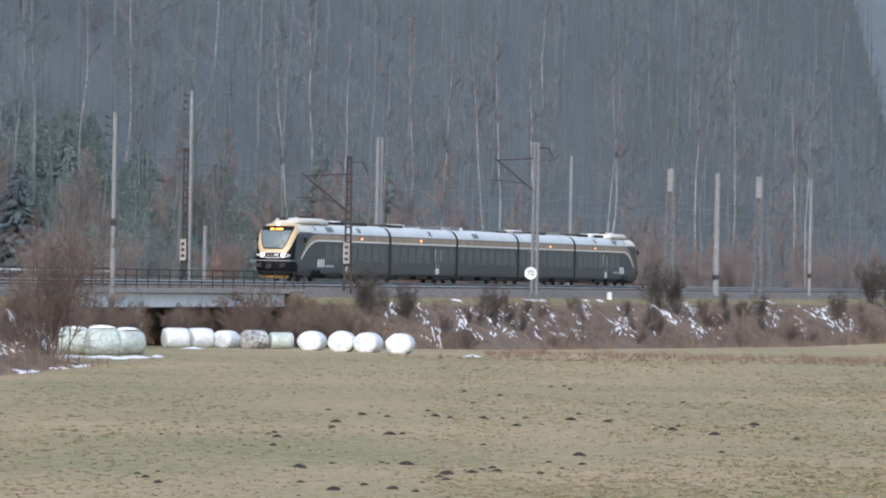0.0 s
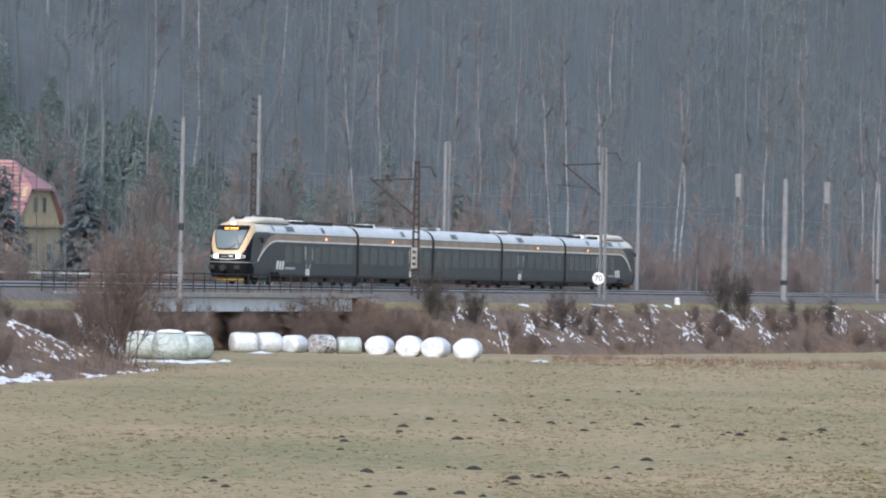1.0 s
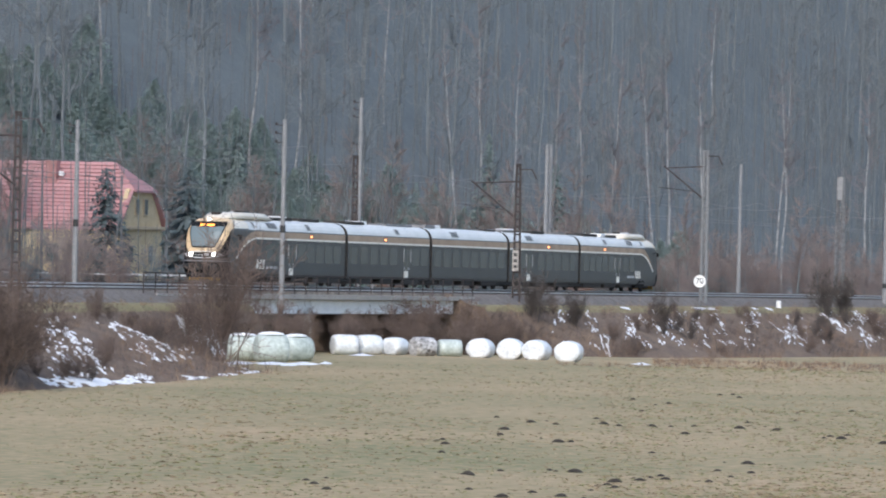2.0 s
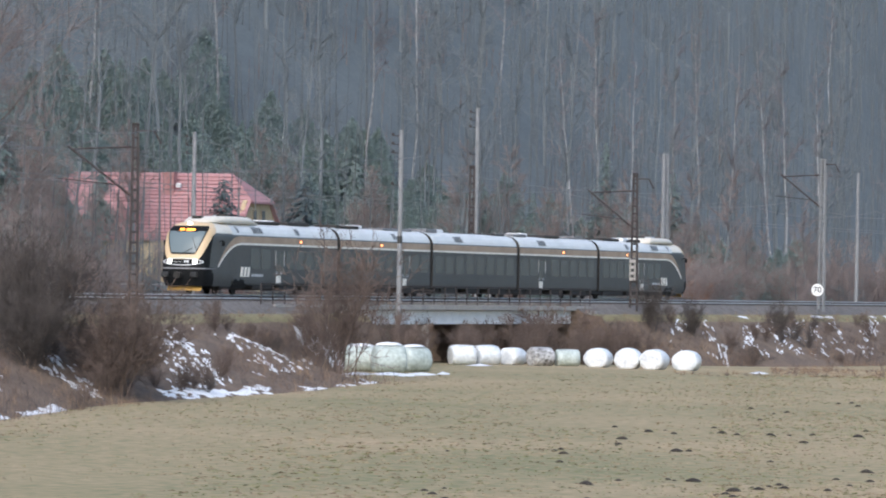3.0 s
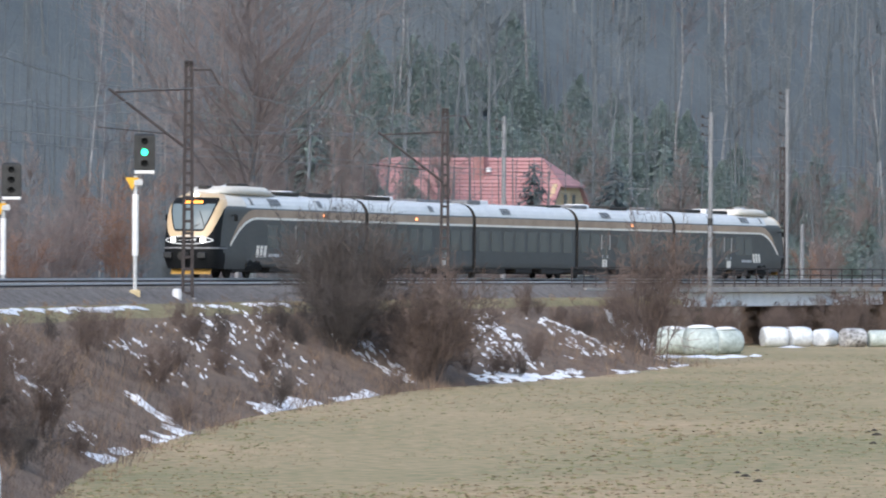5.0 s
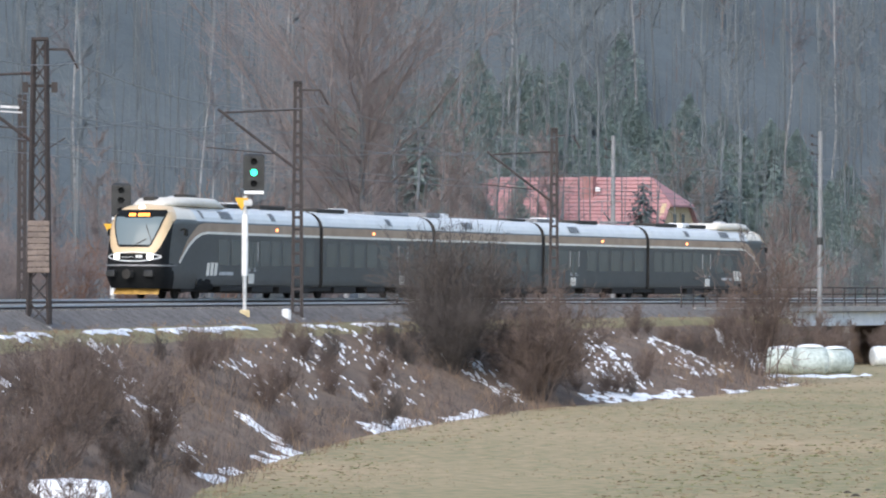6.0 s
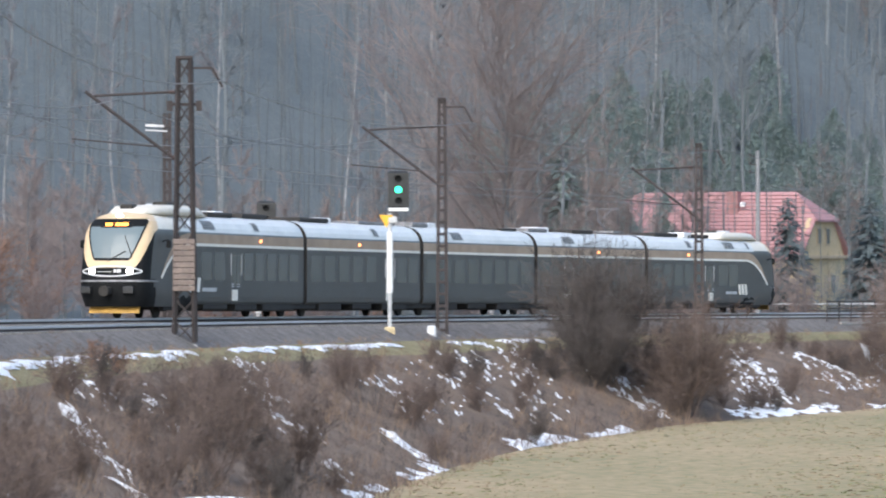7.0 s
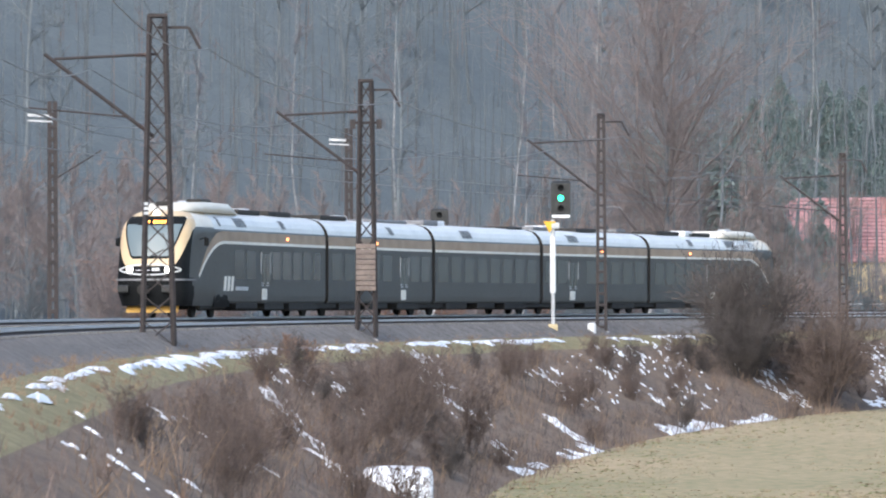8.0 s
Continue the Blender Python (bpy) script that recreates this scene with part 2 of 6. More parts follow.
def segments(name, p0, p1, r0, r1, mats, index=None):
    """One mesh of many three-sided tapering sticks, from arrays of ends and radii."""
    p0, p1, r0, r1 = (np.asarray(a, float) for a in (p0, p1, r0, r1))
    n = len(p0)
    d = p1 - p0
    d /= np.linalg.norm(d, axis=1, keepdims=True) + 1e-9
    up = np.where(np.abs(d[:, 2:3]) > 0.9, np.array([[1.0, 0, 0]]), np.array([[0, 0, 1.0]]))
    u = np.cross(d, up)
    u /= np.linalg.norm(u, axis=1, keepdims=True) + 1e-9
    w = np.cross(d, u)
    v = np.empty((n, 6, 3))
    for k in range(3):
        a = 2 * math.pi * k / 3
        o = u * math.cos(a) + w * math.sin(a)
        v[:, k] = p0 + o * r0[:, None]
        v[:, 3 + k] = p1 + o * r1[:, None]
    quad = np.array([[0, 1, 4, 3], [1, 2, 5, 4], [2, 0, 3, 5]])
    f = (np.arange(n)[:, None, None] * 6 + quad[None]).reshape(-1)
    me = bpy.data.meshes.new(name)
    me.vertices.add(n * 6)
    me.vertices.foreach_set("co", v.reshape(-1))
    me.loops.add(len(f))
    me.loops.foreach_set("vertex_index", f.astype(np.int32))
    me.polygons.add(n * 3)
    me.polygons.foreach_set("loop_start", np.arange(0, n * 12, 4, dtype=np.int32))
    for k in mats if isinstance(mats, (list, tuple)) else [mats]:
        me.materials.append(M[k])
    if index is not None:
        me.polygons.foreach_set("material_index", np.repeat(np.asarray(index, np.int32), 3))
    me.update(calc_edges=True)
    me.validate()
    return me


def triangles(name, a, b, c, mats):
    """One mesh of loose triangles (needle sprays, grass blades, dead leaves)."""
    v = np.stack([a, b, c], 1).reshape(-1, 3)
    n = len(a)
    me = bpy.data.meshes.new(name)
    me.vertices.add(n * 3)
    me.vertices.foreach_set("co", v.reshape(-1))
    me.loops.add(n * 3)
    me.loops.foreach_set("vertex_index", np.arange(n * 3, dtype=np.int32))
    me.polygons.add(n)
    me.polygons.foreach_set("loop_start", np.arange(0, n * 3, 3, dtype=np.int32))
    me.materials.append(M[mats])
    me.update(calc_edges=True)
    return me

# ---------------------------------------------------------------- the line of the railway
# s runs along the train's track, away from the camera; side is metres to the camera's side of that track
K0, K1, TH0, X0, Y0, RAIL0, GRADE = 0.002773, -1.9167e-05, 0.10214, -42.647, 202.457, 4.5, -0.00895
S_AT = np.arange(-300, 860, 0.5)
_k = (K0 + K1 * np.clip(S_AT, -10, -K0 / K1)) * np.clip((S_AT + 135) / 45, -0.8, 1)
_th = np.cumsum(_k) * 0.5
_i0 = int(np.argmin(np.abs(S_AT)))
TH_AT = _th - _th[_i0] + TH0
X_AT = np.cumsum(np.sin(TH_AT)) * 0.5
Y_AT = np.cumsum(np.cos(TH_AT)) * 0.5
X_AT, Y_AT = X_AT - X_AT[_i0] + X0, Y_AT - Y_AT[_i0] + Y0


def rail_z(s):
    return RAIL0 + GRADE * s


def heading(s):
    return float(np.interp(s, S_AT, TH_AT))


def along(s, side=0.0, up=0.0):
    """The point at s, side metres towards the camera, up metres above the rails."""
    a = heading(s)
    return Vector((float(np.interp(s, S_AT, X_AT)) + side * math.cos(a), float(np.interp(s, S_AT, Y_AT)) - side * math.sin(a), rail_z(s) + up))


def field_z(y):
    if y < 40:
        u = min(1.0, max(0.0, (40 - y) / 37))
        return 5.4 * u * u * (3 - 2 * u)
    return float(np.interp(y, [270, 290, 330, 420, 520], [0, -0.18, -1.0, -2.4, -3.0]))


def toe(s):
    return float(np.interp(s, [-120, 5, 25, 43, 52, 60, 121, 138, 600], [17, 17.3, 20.5, 20.2, 13.0, 10.5, 10.5, 17, 18]))


def bank_z(s, side):
    r = rail_z(s)
    t = toe(s)
    p = along(s, t)
    foot = field_z(p.y) - 0.15
    crest = r - 1.08
    if side <= 8.6:
        return r + float(np.interp(side, [-10, -6.5, -3.2, -2.1, 2.1, 3.0, 6.5, 7.6, 8.6], [-1.2, -1.0, -0.8, -0.2, -0.2, -0.32, -0.34, -0.95, -1.08]))
    u = min(1.0, (side - 8.6) / (t - 8.6))
    q = along(s, side)
    return crest + (foot - crest) * (u * 0.82 + 0.18 * u * u * (3 - 2 * u)) + 0.22 * noise.noise((q.x * 0.35, q.y * 0.35, 0)) * math.sin(math.pi * u)


def hill_z(s, side):
    """Ground beyond the track: level at first, then a wooded hillside."""
    d = -side
    start = float(np.interp(s, [-100, 40, 160, 260], [62, 60, 36, 26]))
    q = along(s, side)
    u = max(0.0, d - start)
    end = min(1.0, max(0.0, (5.8 + 0.4 * noise.noise((q.x * 0.03, q.y * 0.03, 8)) - math.degrees(math.atan2(q.x, max(q.y, 1.0)))) / 1.2))
    rise = float(np.interp(s, [150, 330], [0.55, 0.9])) * (u - 14 * (1 - math.exp(-u / 14))) * end * end * (3 - 2 * end)
    return rail_z(s) - 1.2 + rise + 0.35 * noise.noise((q.x * 0.05, q.y * 0.05, 3)) * min(1, d / 20)


def polar(az, d):
    return d * math.sin(radians(az)), d * math.cos(radians(az))


def s_side(x, y):
    j = int(np.argmin((X_AT - x) ** 2 + (Y_AT - y) ** 2))
    a = TH_AT[j]
    return float(S_AT[j]), float((x - X_AT[j]) * math.cos(a) - (y - Y_AT[j]) * math.sin(a))


def sheet(name, ss, sides, height, mat, label, smooth=True, split=None, mats=None):
    g = Shape()
    vs = [(*along(s, d).xy, height(s, d)) for s in ss for d in sides]
    n = len(sides)
    fs, ms = [], []
    for a in range(len(ss) - 1):
        for b in range(n - 1):
            fs.append((a * n + b, a * n + b + 1, (a + 1) * n + b + 1, (a + 1) * n + b)[::-1])
            ms.append(split(ss[a], sides[b]) if split else 0)
    g.add(vs, fs)
    g.m = ms
    ob = new(name, g.mesh(name, mats or [mat], smooth))
    return tagged(ob, label, name.split("_")[0], kind="structure")


# the meadow: one sheet that reaches the horizon
g = Shape()
xs = [-2600, -1200, -500, -200] + list(range(-120, 121, 8)) + [200, 500, 1200, 2600]
ys = [-2600, -900, -300, -100, -40, -20, -10, -4] + list(range(0, 420, 6)) + [450, 520, 700, 1200, 2600]
vs = [(x, y, field_z(y) + (0.10 * noise.noise((x * 0.06, y * 0.03, 5)) if 60 < y < 270 else 0)) for y in ys for x in xs]
g.add(vs, [(a * len(xs) + b, a * len(xs) + b + 1, (a + 1) * len(xs) + b + 1, (a + 1) * len(xs) + b) for a in range(len(ys) - 1) for b in range(len(xs) - 1)])
tagged(new("ground", g.mesh("ground", "grass", True)), "short olive and straw coloured winter meadow grass", "meadow", kind="structure")

BRIDGE = (77.0, 121.0)
SIDES = [-10, -6.5, -3.2, -2.1, 0, 2.1, 3.0, 6.5, 7.0, 7.6, 8.1, 8.6]


def bank_sheet(name, s0, s1, step):
    n = int((s1 - s0) / step)
    ss = [s0 + (s1 - s0) * i / n for i in range(n + 1)]
    us = [i / 9 for i in range(1, 10)]
    vs = []
    for s in ss:
        row = SIDES + [8.6 + (toe(s) - 8.6) * u for u in us]
        vs += [(*along(s, d).xy, bank_z(s, d)) for d in row]
    m = len(SIDES) + len(us)
    g = Shape()
    g.add(vs, [(a * m + b, (a + 1) * m + b, (a + 1) * m + b + 1, a * m + b + 1)[::-1] for a in range(n) for b in range(m - 1)])
    g.m = [0 if b < 9 else (1 if b < 12 else 2) for a in range(n) for b in range(m - 1)]
    return tagged(new(name, g.mesh(name, ["ballast", "crest", "bank"], True)), "railway embankment with ballast, mossy crest and brown grassy slope", "embankment", kind="structure")


bank_sheet("embankment", -230, BRIDGE[0], 2.5)
bank_sheet("embankment", BRIDGE[1], 820, 3.5)
hs = [-240 + 10 * i for i in range(107)]
sheet("hillside", hs, [-10, -14, -20, -28, -36, -44, -52, -60, -68, -76, -86, -98, -112, -130, -150, -175, -205, -240, -300, -380], hill_z, "litter", "wooded hillside behind the railway, floor coloured blue-grey for haze")

# ---------------------------------------------------------------- track: rails, sleepers, bridge
for centre, drop in ((0.0, 0.0), (4.7, -0.13)):
    line = holder("railway_track", "railway track of steel rails on sleepers in ballast", "track", "tracks", "structure")
    for off in (-0.75, 0.75):
        ss = [-228 + 4 * i for i in range(240)]
        prof = [(-0.07, -0.17), (0.07, -0.17), (0.07, -0.14), (0.015, -0.12), (0.02, -0.065), (0.037, -0.055), (0.037, 0.0), (-0.037, 0.0), (-0.037, -0.055), (-0.02, -0.065), (-0.015, -0.12), (-0.07, -0.14)]
        g = Shape().rings([[along(s, centre + off + a, b + drop) for a, b in prof] for s in ss])
        # top and sides of the head take the painted shine
        g.m = [1 if f % 12 in (4, 5, 6, 7, 8) else 0 for f in range(12 * (len(ss) - 1))] + [0, 0]
        part("rail", g, ["rail", "railhead"], line, "rusty rail, the shine of its polished head painted pale")
    g = Shape().box((0, 0, 0), (2.6, 0.26, 0.16), bevel=0.02)
    me = g.mesh("sleeper", "sleeper")
    rest = Shape()
    for i in range(900):
        s = -120 + 0.62 * i
        if -115 < s < 65:
            o = along(s, centre, -0.225 + drop)
            if len([c for c in line.children if c.name.startswith("sleeper")]) < 290:
                part("sleeper", me, None, line, at=pose(*o, 0, 0, -math.degrees(heading(s))))
        else:
            o = along(s, centre, -0.225 + drop)
            rest.box(o, (2.6, 0.26, 0.16), rz=-math.degrees(heading(s)))
    tagged(part("sleepers_beyond", rest, "sleeper", line), kind="stuff")


def arc_box(s0, s1, a0, a1, z0, z1, step=4.0):
    n = max(1, int((s1 - s0) / step))
    return Shape().rings([[along(s, a0, z0), along(s, a1, z0), along(s, a1, z1), along(s, a0, z1)] for s in [s0 + (s1 - s0) * i / n for i in range(n + 1)]])


bridge = holder("railway_bridge", "concrete railway bridge with pale girder, walkway and railing", "bridge", kind="structure")
part("girder", arc_box(76, 122, 6.1, 6.55, -1.58, -0.78), "concrete", bridge, "pale painted concrete girder")
part("girder", arc_box(76, 122, -2.6, -2.2, -1.58, -0.78), "concrete", bridge)
part("deck", arc_box(76, 122, -2.8, 6.5, -0.77, -0.46), "concrete_old", bridge)
part("walkway", arc_box(66, 124, 5.9, 6.95, -0.72, -0.44), "concrete_old", bridge, "weathered concrete walkway edge")
part("ballast_bed", arc_box(76, 122, -2.1, 2.4, -0.46, -0.2), "ballast", bridge)
part("ballast_bed", arc_box(76, 122, 2.4, 5.6, -0.46, -0.33), "ballast", bridge)
for s, w in ((75.6, 1.6), (122.4, 1.6)):
    part("abutment", Shape().rings([[along(s - w / 2, -4, -8), along(s - w / 2, 7.6, -8), along(s - w / 2, 7.6, -0.75), along(s - w / 2, -4, -0.75)], [along(s + w / 2, -4, -8), along(s + w / 2, 7.6, -8), along(s + w / 2, 7.6, -0.75), along(s + w / 2, -4, -0.75)]]), "concrete_old", bridge, "weathered concrete abutment")
for s in BRIDGE:
    row = [d for d in SIDES if d >= -3.2] + [8.6 + (toe(s) - 8.6) * u / 4 for u in range(1, 5)]
    e = 0.15 if s < 100 else -0.15
    ring = [(*along(s + k, d).xy, bank_z(s, d) - 0.02) for k in (e, -e) for d in row]
    low = [(*along(s + k, d).xy, -3.6) for k in (e, -e) for d in row]
    n = len(row)
    g = Shape().add(ring + low, [(i, i + 1, 2 * n + i + 1, 2 * n + i) for i in range(n - 1)] + [(n + i, n + i + 1, i + 1, i) for i in range(n - 1)] + [(3 * n + i, 3 * n + i + 1, n + i + 1, n + i) for i in range(n - 1)])
    part("wing_wall", g, "bank", bridge, "overgrown earth face beside the abutment")
rail_side = 6.8
posts = [64 + 2.0 * i for i in range(31)]
for s in posts:
    part("post", Shape().bar(along(s, rail_side, -0.45), along(s, rail_side, 0.68), 0.07, 0.07), "rust", bridge)
for h in (0.66, 0.28, -0.08):
    part("handrail", Shape().rings([[along(s, rail_side + a, h + b) for a, b in ((-0.03, -0.03), (0.03, -0.03), (0.03, 0.03), (-0.03, 0.03))] for s in posts]), "rust", bridge)

# ---------------------------------------------------------------- the train: five cars on one Empty
END, MID, HALF = 21.9, 16.5, 1.41
SECTION = [(1.32, 0.54), (1.39, 0.62), (HALF, 0.82), (HALF, 1.5), (HALF, 2.85), (HALF, 2.93), (1.405, 3.3), (1.385, 3.37), (1.33, 3.55), (1.2, 3.76), (0.98, 3.94), (0.62, 4.05), (0.0, 4.09)]


def width_at(z):
    return float(np.interp(z, [p[1] for p in SECTION], [p[0] for p in SECTION]))


def car_body(x0, x1):
    """The straight part of a car body from x0 to x1, with a dark side and a silver roof."""
    g = Shape()
    half = SECTION + [(-a, z) for a, z in SECTION[-2::-1]]
    n = len(half)
    rings = [[(x, a, z) for a, z in half] for x in (x0, x0 + (x1 - x0) / 3, x0 + (x1 - x0) * 2 / 3, x1)]
    g.rings(rings, caps=True)
    g.m = [1 if 7 <= f % n < n - 1 - 7 else 0 for f in range(3 * n)] + [2, 2]
    return g


def on_side(x, z, sgn, out=0.008):
    return (x, sgn * (width_at(z) + out), z)


def panel(g, pts, sgn, out=0.008, depth=0.02, mat=0):
    """A thin raised panel on the car's side through (x, z) corners."""
    n = len(pts)
    a = [on_side(x, z, sgn, out) for x, z in pts]
    b = [on_side(x, z, sgn, out - depth) for x, z in pts]
    g.add(a + b, [tuple(range(n)) if sgn < 0 else tuple(range(n))[::-1]] + [(i, (i + 1) % n, n + (i + 1) % n, n + i) for i in range(n)], mat)
    return g


def rounded(x0, x1, z0, z1, r=0.09):
    pts = []
    for cx, cz, a0 in ((x1 - r, z1 - r, 0), (x0 + r, z1 - r, 90), (x0 + r, z0 + r, 180), (x1 - r, z0 + r, 270)):
        pts += [(cx + r * math.cos(radians(a0 + k)), cz + r * math.sin(radians(a0 + k))) for k in (0, 45, 90)]
    return pts


def ribbon(g, low, high, sgn, out, mat=0):
    """A strip on the side between two lines of (x, z)."""
    vs = [on_side(x, z, sgn, out) for x, z in low] + [on_side(x, z, sgn, out) for x, z in high]
    n = len(low)
    g.add(vs, [((i, i + 1, n + i + 1, n + i) if sgn < 0 else (n + i, n + i + 1, i + 1, i)) for i in range(n - 1)], mat)
    return g


def furnish(car, windows, doors, x_band, lamp, curve=None):
    """Windows, doors, bands, lamps on both sides of a car."""
    for sgn in (-1, 1):
        for x0, x1 in windows:
            w = part("window", panel(Shape(), rounded(x0, x1, 1.48, 2.6), sgn, 0.010, 0.03), "glass", car, "tinted side window")
        for x0, x1 in doors:
            g = panel(Shape(), rounded(x0, x1, 0.55, 2.66, 0.06), sgn, 0.014, 0.03)
            g = panel(g, rounded(x0 + 0.16, (x0 + x1) / 2 - 0.05, 1.25, 2.5), sgn, 0.02, 0.02, 1)
            g = panel(g, rounded((x0 + x1) / 2 + 0.05, x1 - 0.16, 1.25, 2.5), sgn, 0.02, 0.02, 1)
            for xx in (x0 - 0.03, x1 + 0.03):
                g = panel(g, [(xx - 0.016, 1.7), (xx + 0.016, 1.7), (xx + 0.016, 2.55), (xx - 0.016, 2.55)], sgn, 0.03, 0.03, 2)
            part("door", g, ["body", "glass", "galv"], car, "dark double door with pale grab rails")
            part("step_panel", panel(Shape(), rounded(x0 + 0.1, x0 + 0.85, 0.68, 1.12, 0.03), sgn, 0.024, 0.02), "stripe", car, "pale panel beside the door")
            for k, (dx, wd) in enumerate(((0.0, 0.3), (0.0, 0.36), (0.75, 0.32), (0.75, 0.42))):
                z = 1.32 - 0.09 * (k % 2)
                part("print_bar", panel(Shape(), [(x0 + dx, z), (x0 + dx + wd, z), (x0 + dx + wd, z + 0.045), (x0 + dx, z + 0.045)], sgn, 0.022, 0.01), "galv", car)
        a, b = x_band
        if curve:
            # the band bends down towards the nose
            cx = [curve + (b - curve) * i / 2 for i in range(3)]
            up = [(1.95, 1.6), (2.5, 1.97), (3.2, 2.36), (4.0, 2.68), (4.8, 2.86), (5.6, 2.93)]
            white_hi = up + [(x, 2.93) for x in cx]
            white_lo = [(x + 0.13, z - 0.10) for x, z in up] + [(x, 2.82) for x in cx]
            brown_hi = [(2.0, 1.7), (2.45, 2.07), (3.05, 2.54), (3.8, 2.94), (4.5, 3.2), (5.3, 3.3)] + [(x, 3.3) for x in cx]
            part("band", ribbon(Shape(), white_hi, brown_hi, sgn, 0.006), "band", car, "matt bronze band")
            part("stripe", ribbon(Shape(), white_lo, white_hi, sgn, 0.009), "stripe", car, "pale cream stripe")
        else:
            part("band", ribbon(Shape(), [(a, 2.93), (b, 2.93)], [(a, 3.3), (b, 3.3)], sgn, 0.006), "band", car, "matt bronze band")
            part("stripe", ribbon(Shape(), [(a, 2.82), (b, 2.82)], [(a, 2.93), (b, 2.93)], sgn, 0.009), "stripe", car, "pale cream stripe")
        part("side_lamp", panel(Shape(), rounded(lamp - 0.14, lamp + 0.14, 3.05, 3.16, 0.03), sgn, 0.03, 0.04), "lamp_amber", car, "glowing amber side lamp")


def roof_kit(car, items):
    """Roof boxes: x, length, width, height, material."""
    for x, y, lx, ly, h, mat in items:
        part("roof_unit", Shape().box((x, y, 4.03 + h / 2), (lx, ly, h), bevel=0.05), mat, car)


def hatch(car, x, w, sgn):
    """A grille let into the shoulder of the roof."""
    z0, z1 = 3.5, 3.86
    g = Shape()
    zs = (z0, 3.55, 3.62, 3.69, 3.76, z1)
    for a, b in zip(zs[:-1], zs[1:]):
        ribbon(g, [(x, a), (x + w, a)], [(x + 0.02, b - 0.02), (x + w + 0.02, b - 0.02)], sgn, 0.02)
    part("roof_grille", g, "hatch", car)


def bogie(car, x, jacobs):
    g = Shape()
    for sy in (-1, 1):
        g.box((x, sy * 1.16, 0.48), (3.7, 0.18, 0.34), bevel=0.05)
        g.box((x, sy * 1.12, 0.72), (0.7, 0.2, 0.35), bevel=0.05)
        g.box((x, sy * 0.5, 0.56), (0.6, 1.2, 0.24), bevel=0.04)
        for dx in (-1.35, 1.35):
            g.box((x + dx, sy * 1.1, 0.45), (0.42, 0.18, 0.38), bevel=0.05)
    b = part("bogie", g, "under", car, "dark grimy bogie frame")
    for dx in (-1.35, 1.35):
        g = Shape()
        for sy in (-1, 1):
            g.tube((x + dx, sy * 0.70, 0.42), (x + dx, sy * 0.84, 0.42), 0.42, n=20)
        g.tube((x + dx, -0.8, 0.42), (x + dx, 0.8, 0.42), 0.08, n=8)
        part("wheelset", g, "under", car)


def gear(car, items):
    for x, lx, z0, z1 in items:
        part("underfloor_box", Shape().box((x, 0, (z0 + z1) / 2), (lx, 2.66, z1 - z0), bevel=0.06), "under", car)


def bellows(car, x):
    half = SECTION + [(-a, z) for a, z in SECTION[-2::-1]]
    part("gangway", Shape().rings([[(xx, a * 0.93, 0.6 + (z - 0.54) * 0.955) for a, z in half] for xx in (x - 0.32, x - 0.1, x, x + 0.1, x + 0.32)]), "under", car, "black folding gangway")


# the nose: a raked face, rounded in plan
Z_NOSE = [0.45, 0.6, 0.9, 1.2, 1.42, 1.5, 1.62, 1.8, 1.95, 2.1, 2.25, 2.4, 2.55, 2.7, 2.85, 3.0, 3.15, 3.3, 3.42, 3.54, 3.65, 3.76, 3.85, 3.93, 3.99, 4.04, 4.075, 4.09]
PLAN = [(0.0, 0.0), (0.01, 0.15), (0.02, 0.3), (0.05, 0.45), (0.09, 0.58), (0.14, 0.68), (0.2, 0.77), (0.29, 0.85), (0.42, 0.915), (0.62, 0.96), (0.9, 0.985), (1.3, 1.0), (1.9, 1.0)]


def front_x(z):
    return float(np.interp(z, [0.4, 0.9, 1.4, 1.5, 1.7, 2.0, 2.4, 2.8, 3.2, 3.6, 3.85, 4.0, 4.09], [0.22, 0.06, 0.0, 0.04, 0.08, 0.13, 0.24, 0.39, 0.58, 0.85, 1.12, 1.45, 2.1]))


def nose_point(z, v, out=0.0):
    """v from -1 to 1 across the nose, ending on the sides 4.2 m back."""
    k = abs(v)
    t = k * (len(PLAN) - 1)
    i = min(int(t), len(PLAN) - 2)
    px = PLAN[i][0] + (PLAN[i + 1][0] - PLAN[i][0]) * (t - i)
    py = PLAN[i][1] + (PLAN[i + 1][1] - PLAN[i][1]) * (t - i)
    x = front_x(z) + px
    if k > 0.999:
        x = 4.35
    y = py * width_at(z) * (1.0 if z > 0.6 else 0.97)
    a = math.atan2(py, 0.6)
    return Vector((x - out * math.cos(a), (y + out * math.sin(a) * (1 if y else 0)) * (1 if v >= 0 else -1), z + out * 0.3))


def v_at(y, z):
    """The v at which the nose is y wide at z."""
    w = width_at(z)
    ys = [p[1] * w for p in PLAN]
    return float(np.interp(y, ys, [i / (len(PLAN) - 1) for i in range(len(PLAN))]))


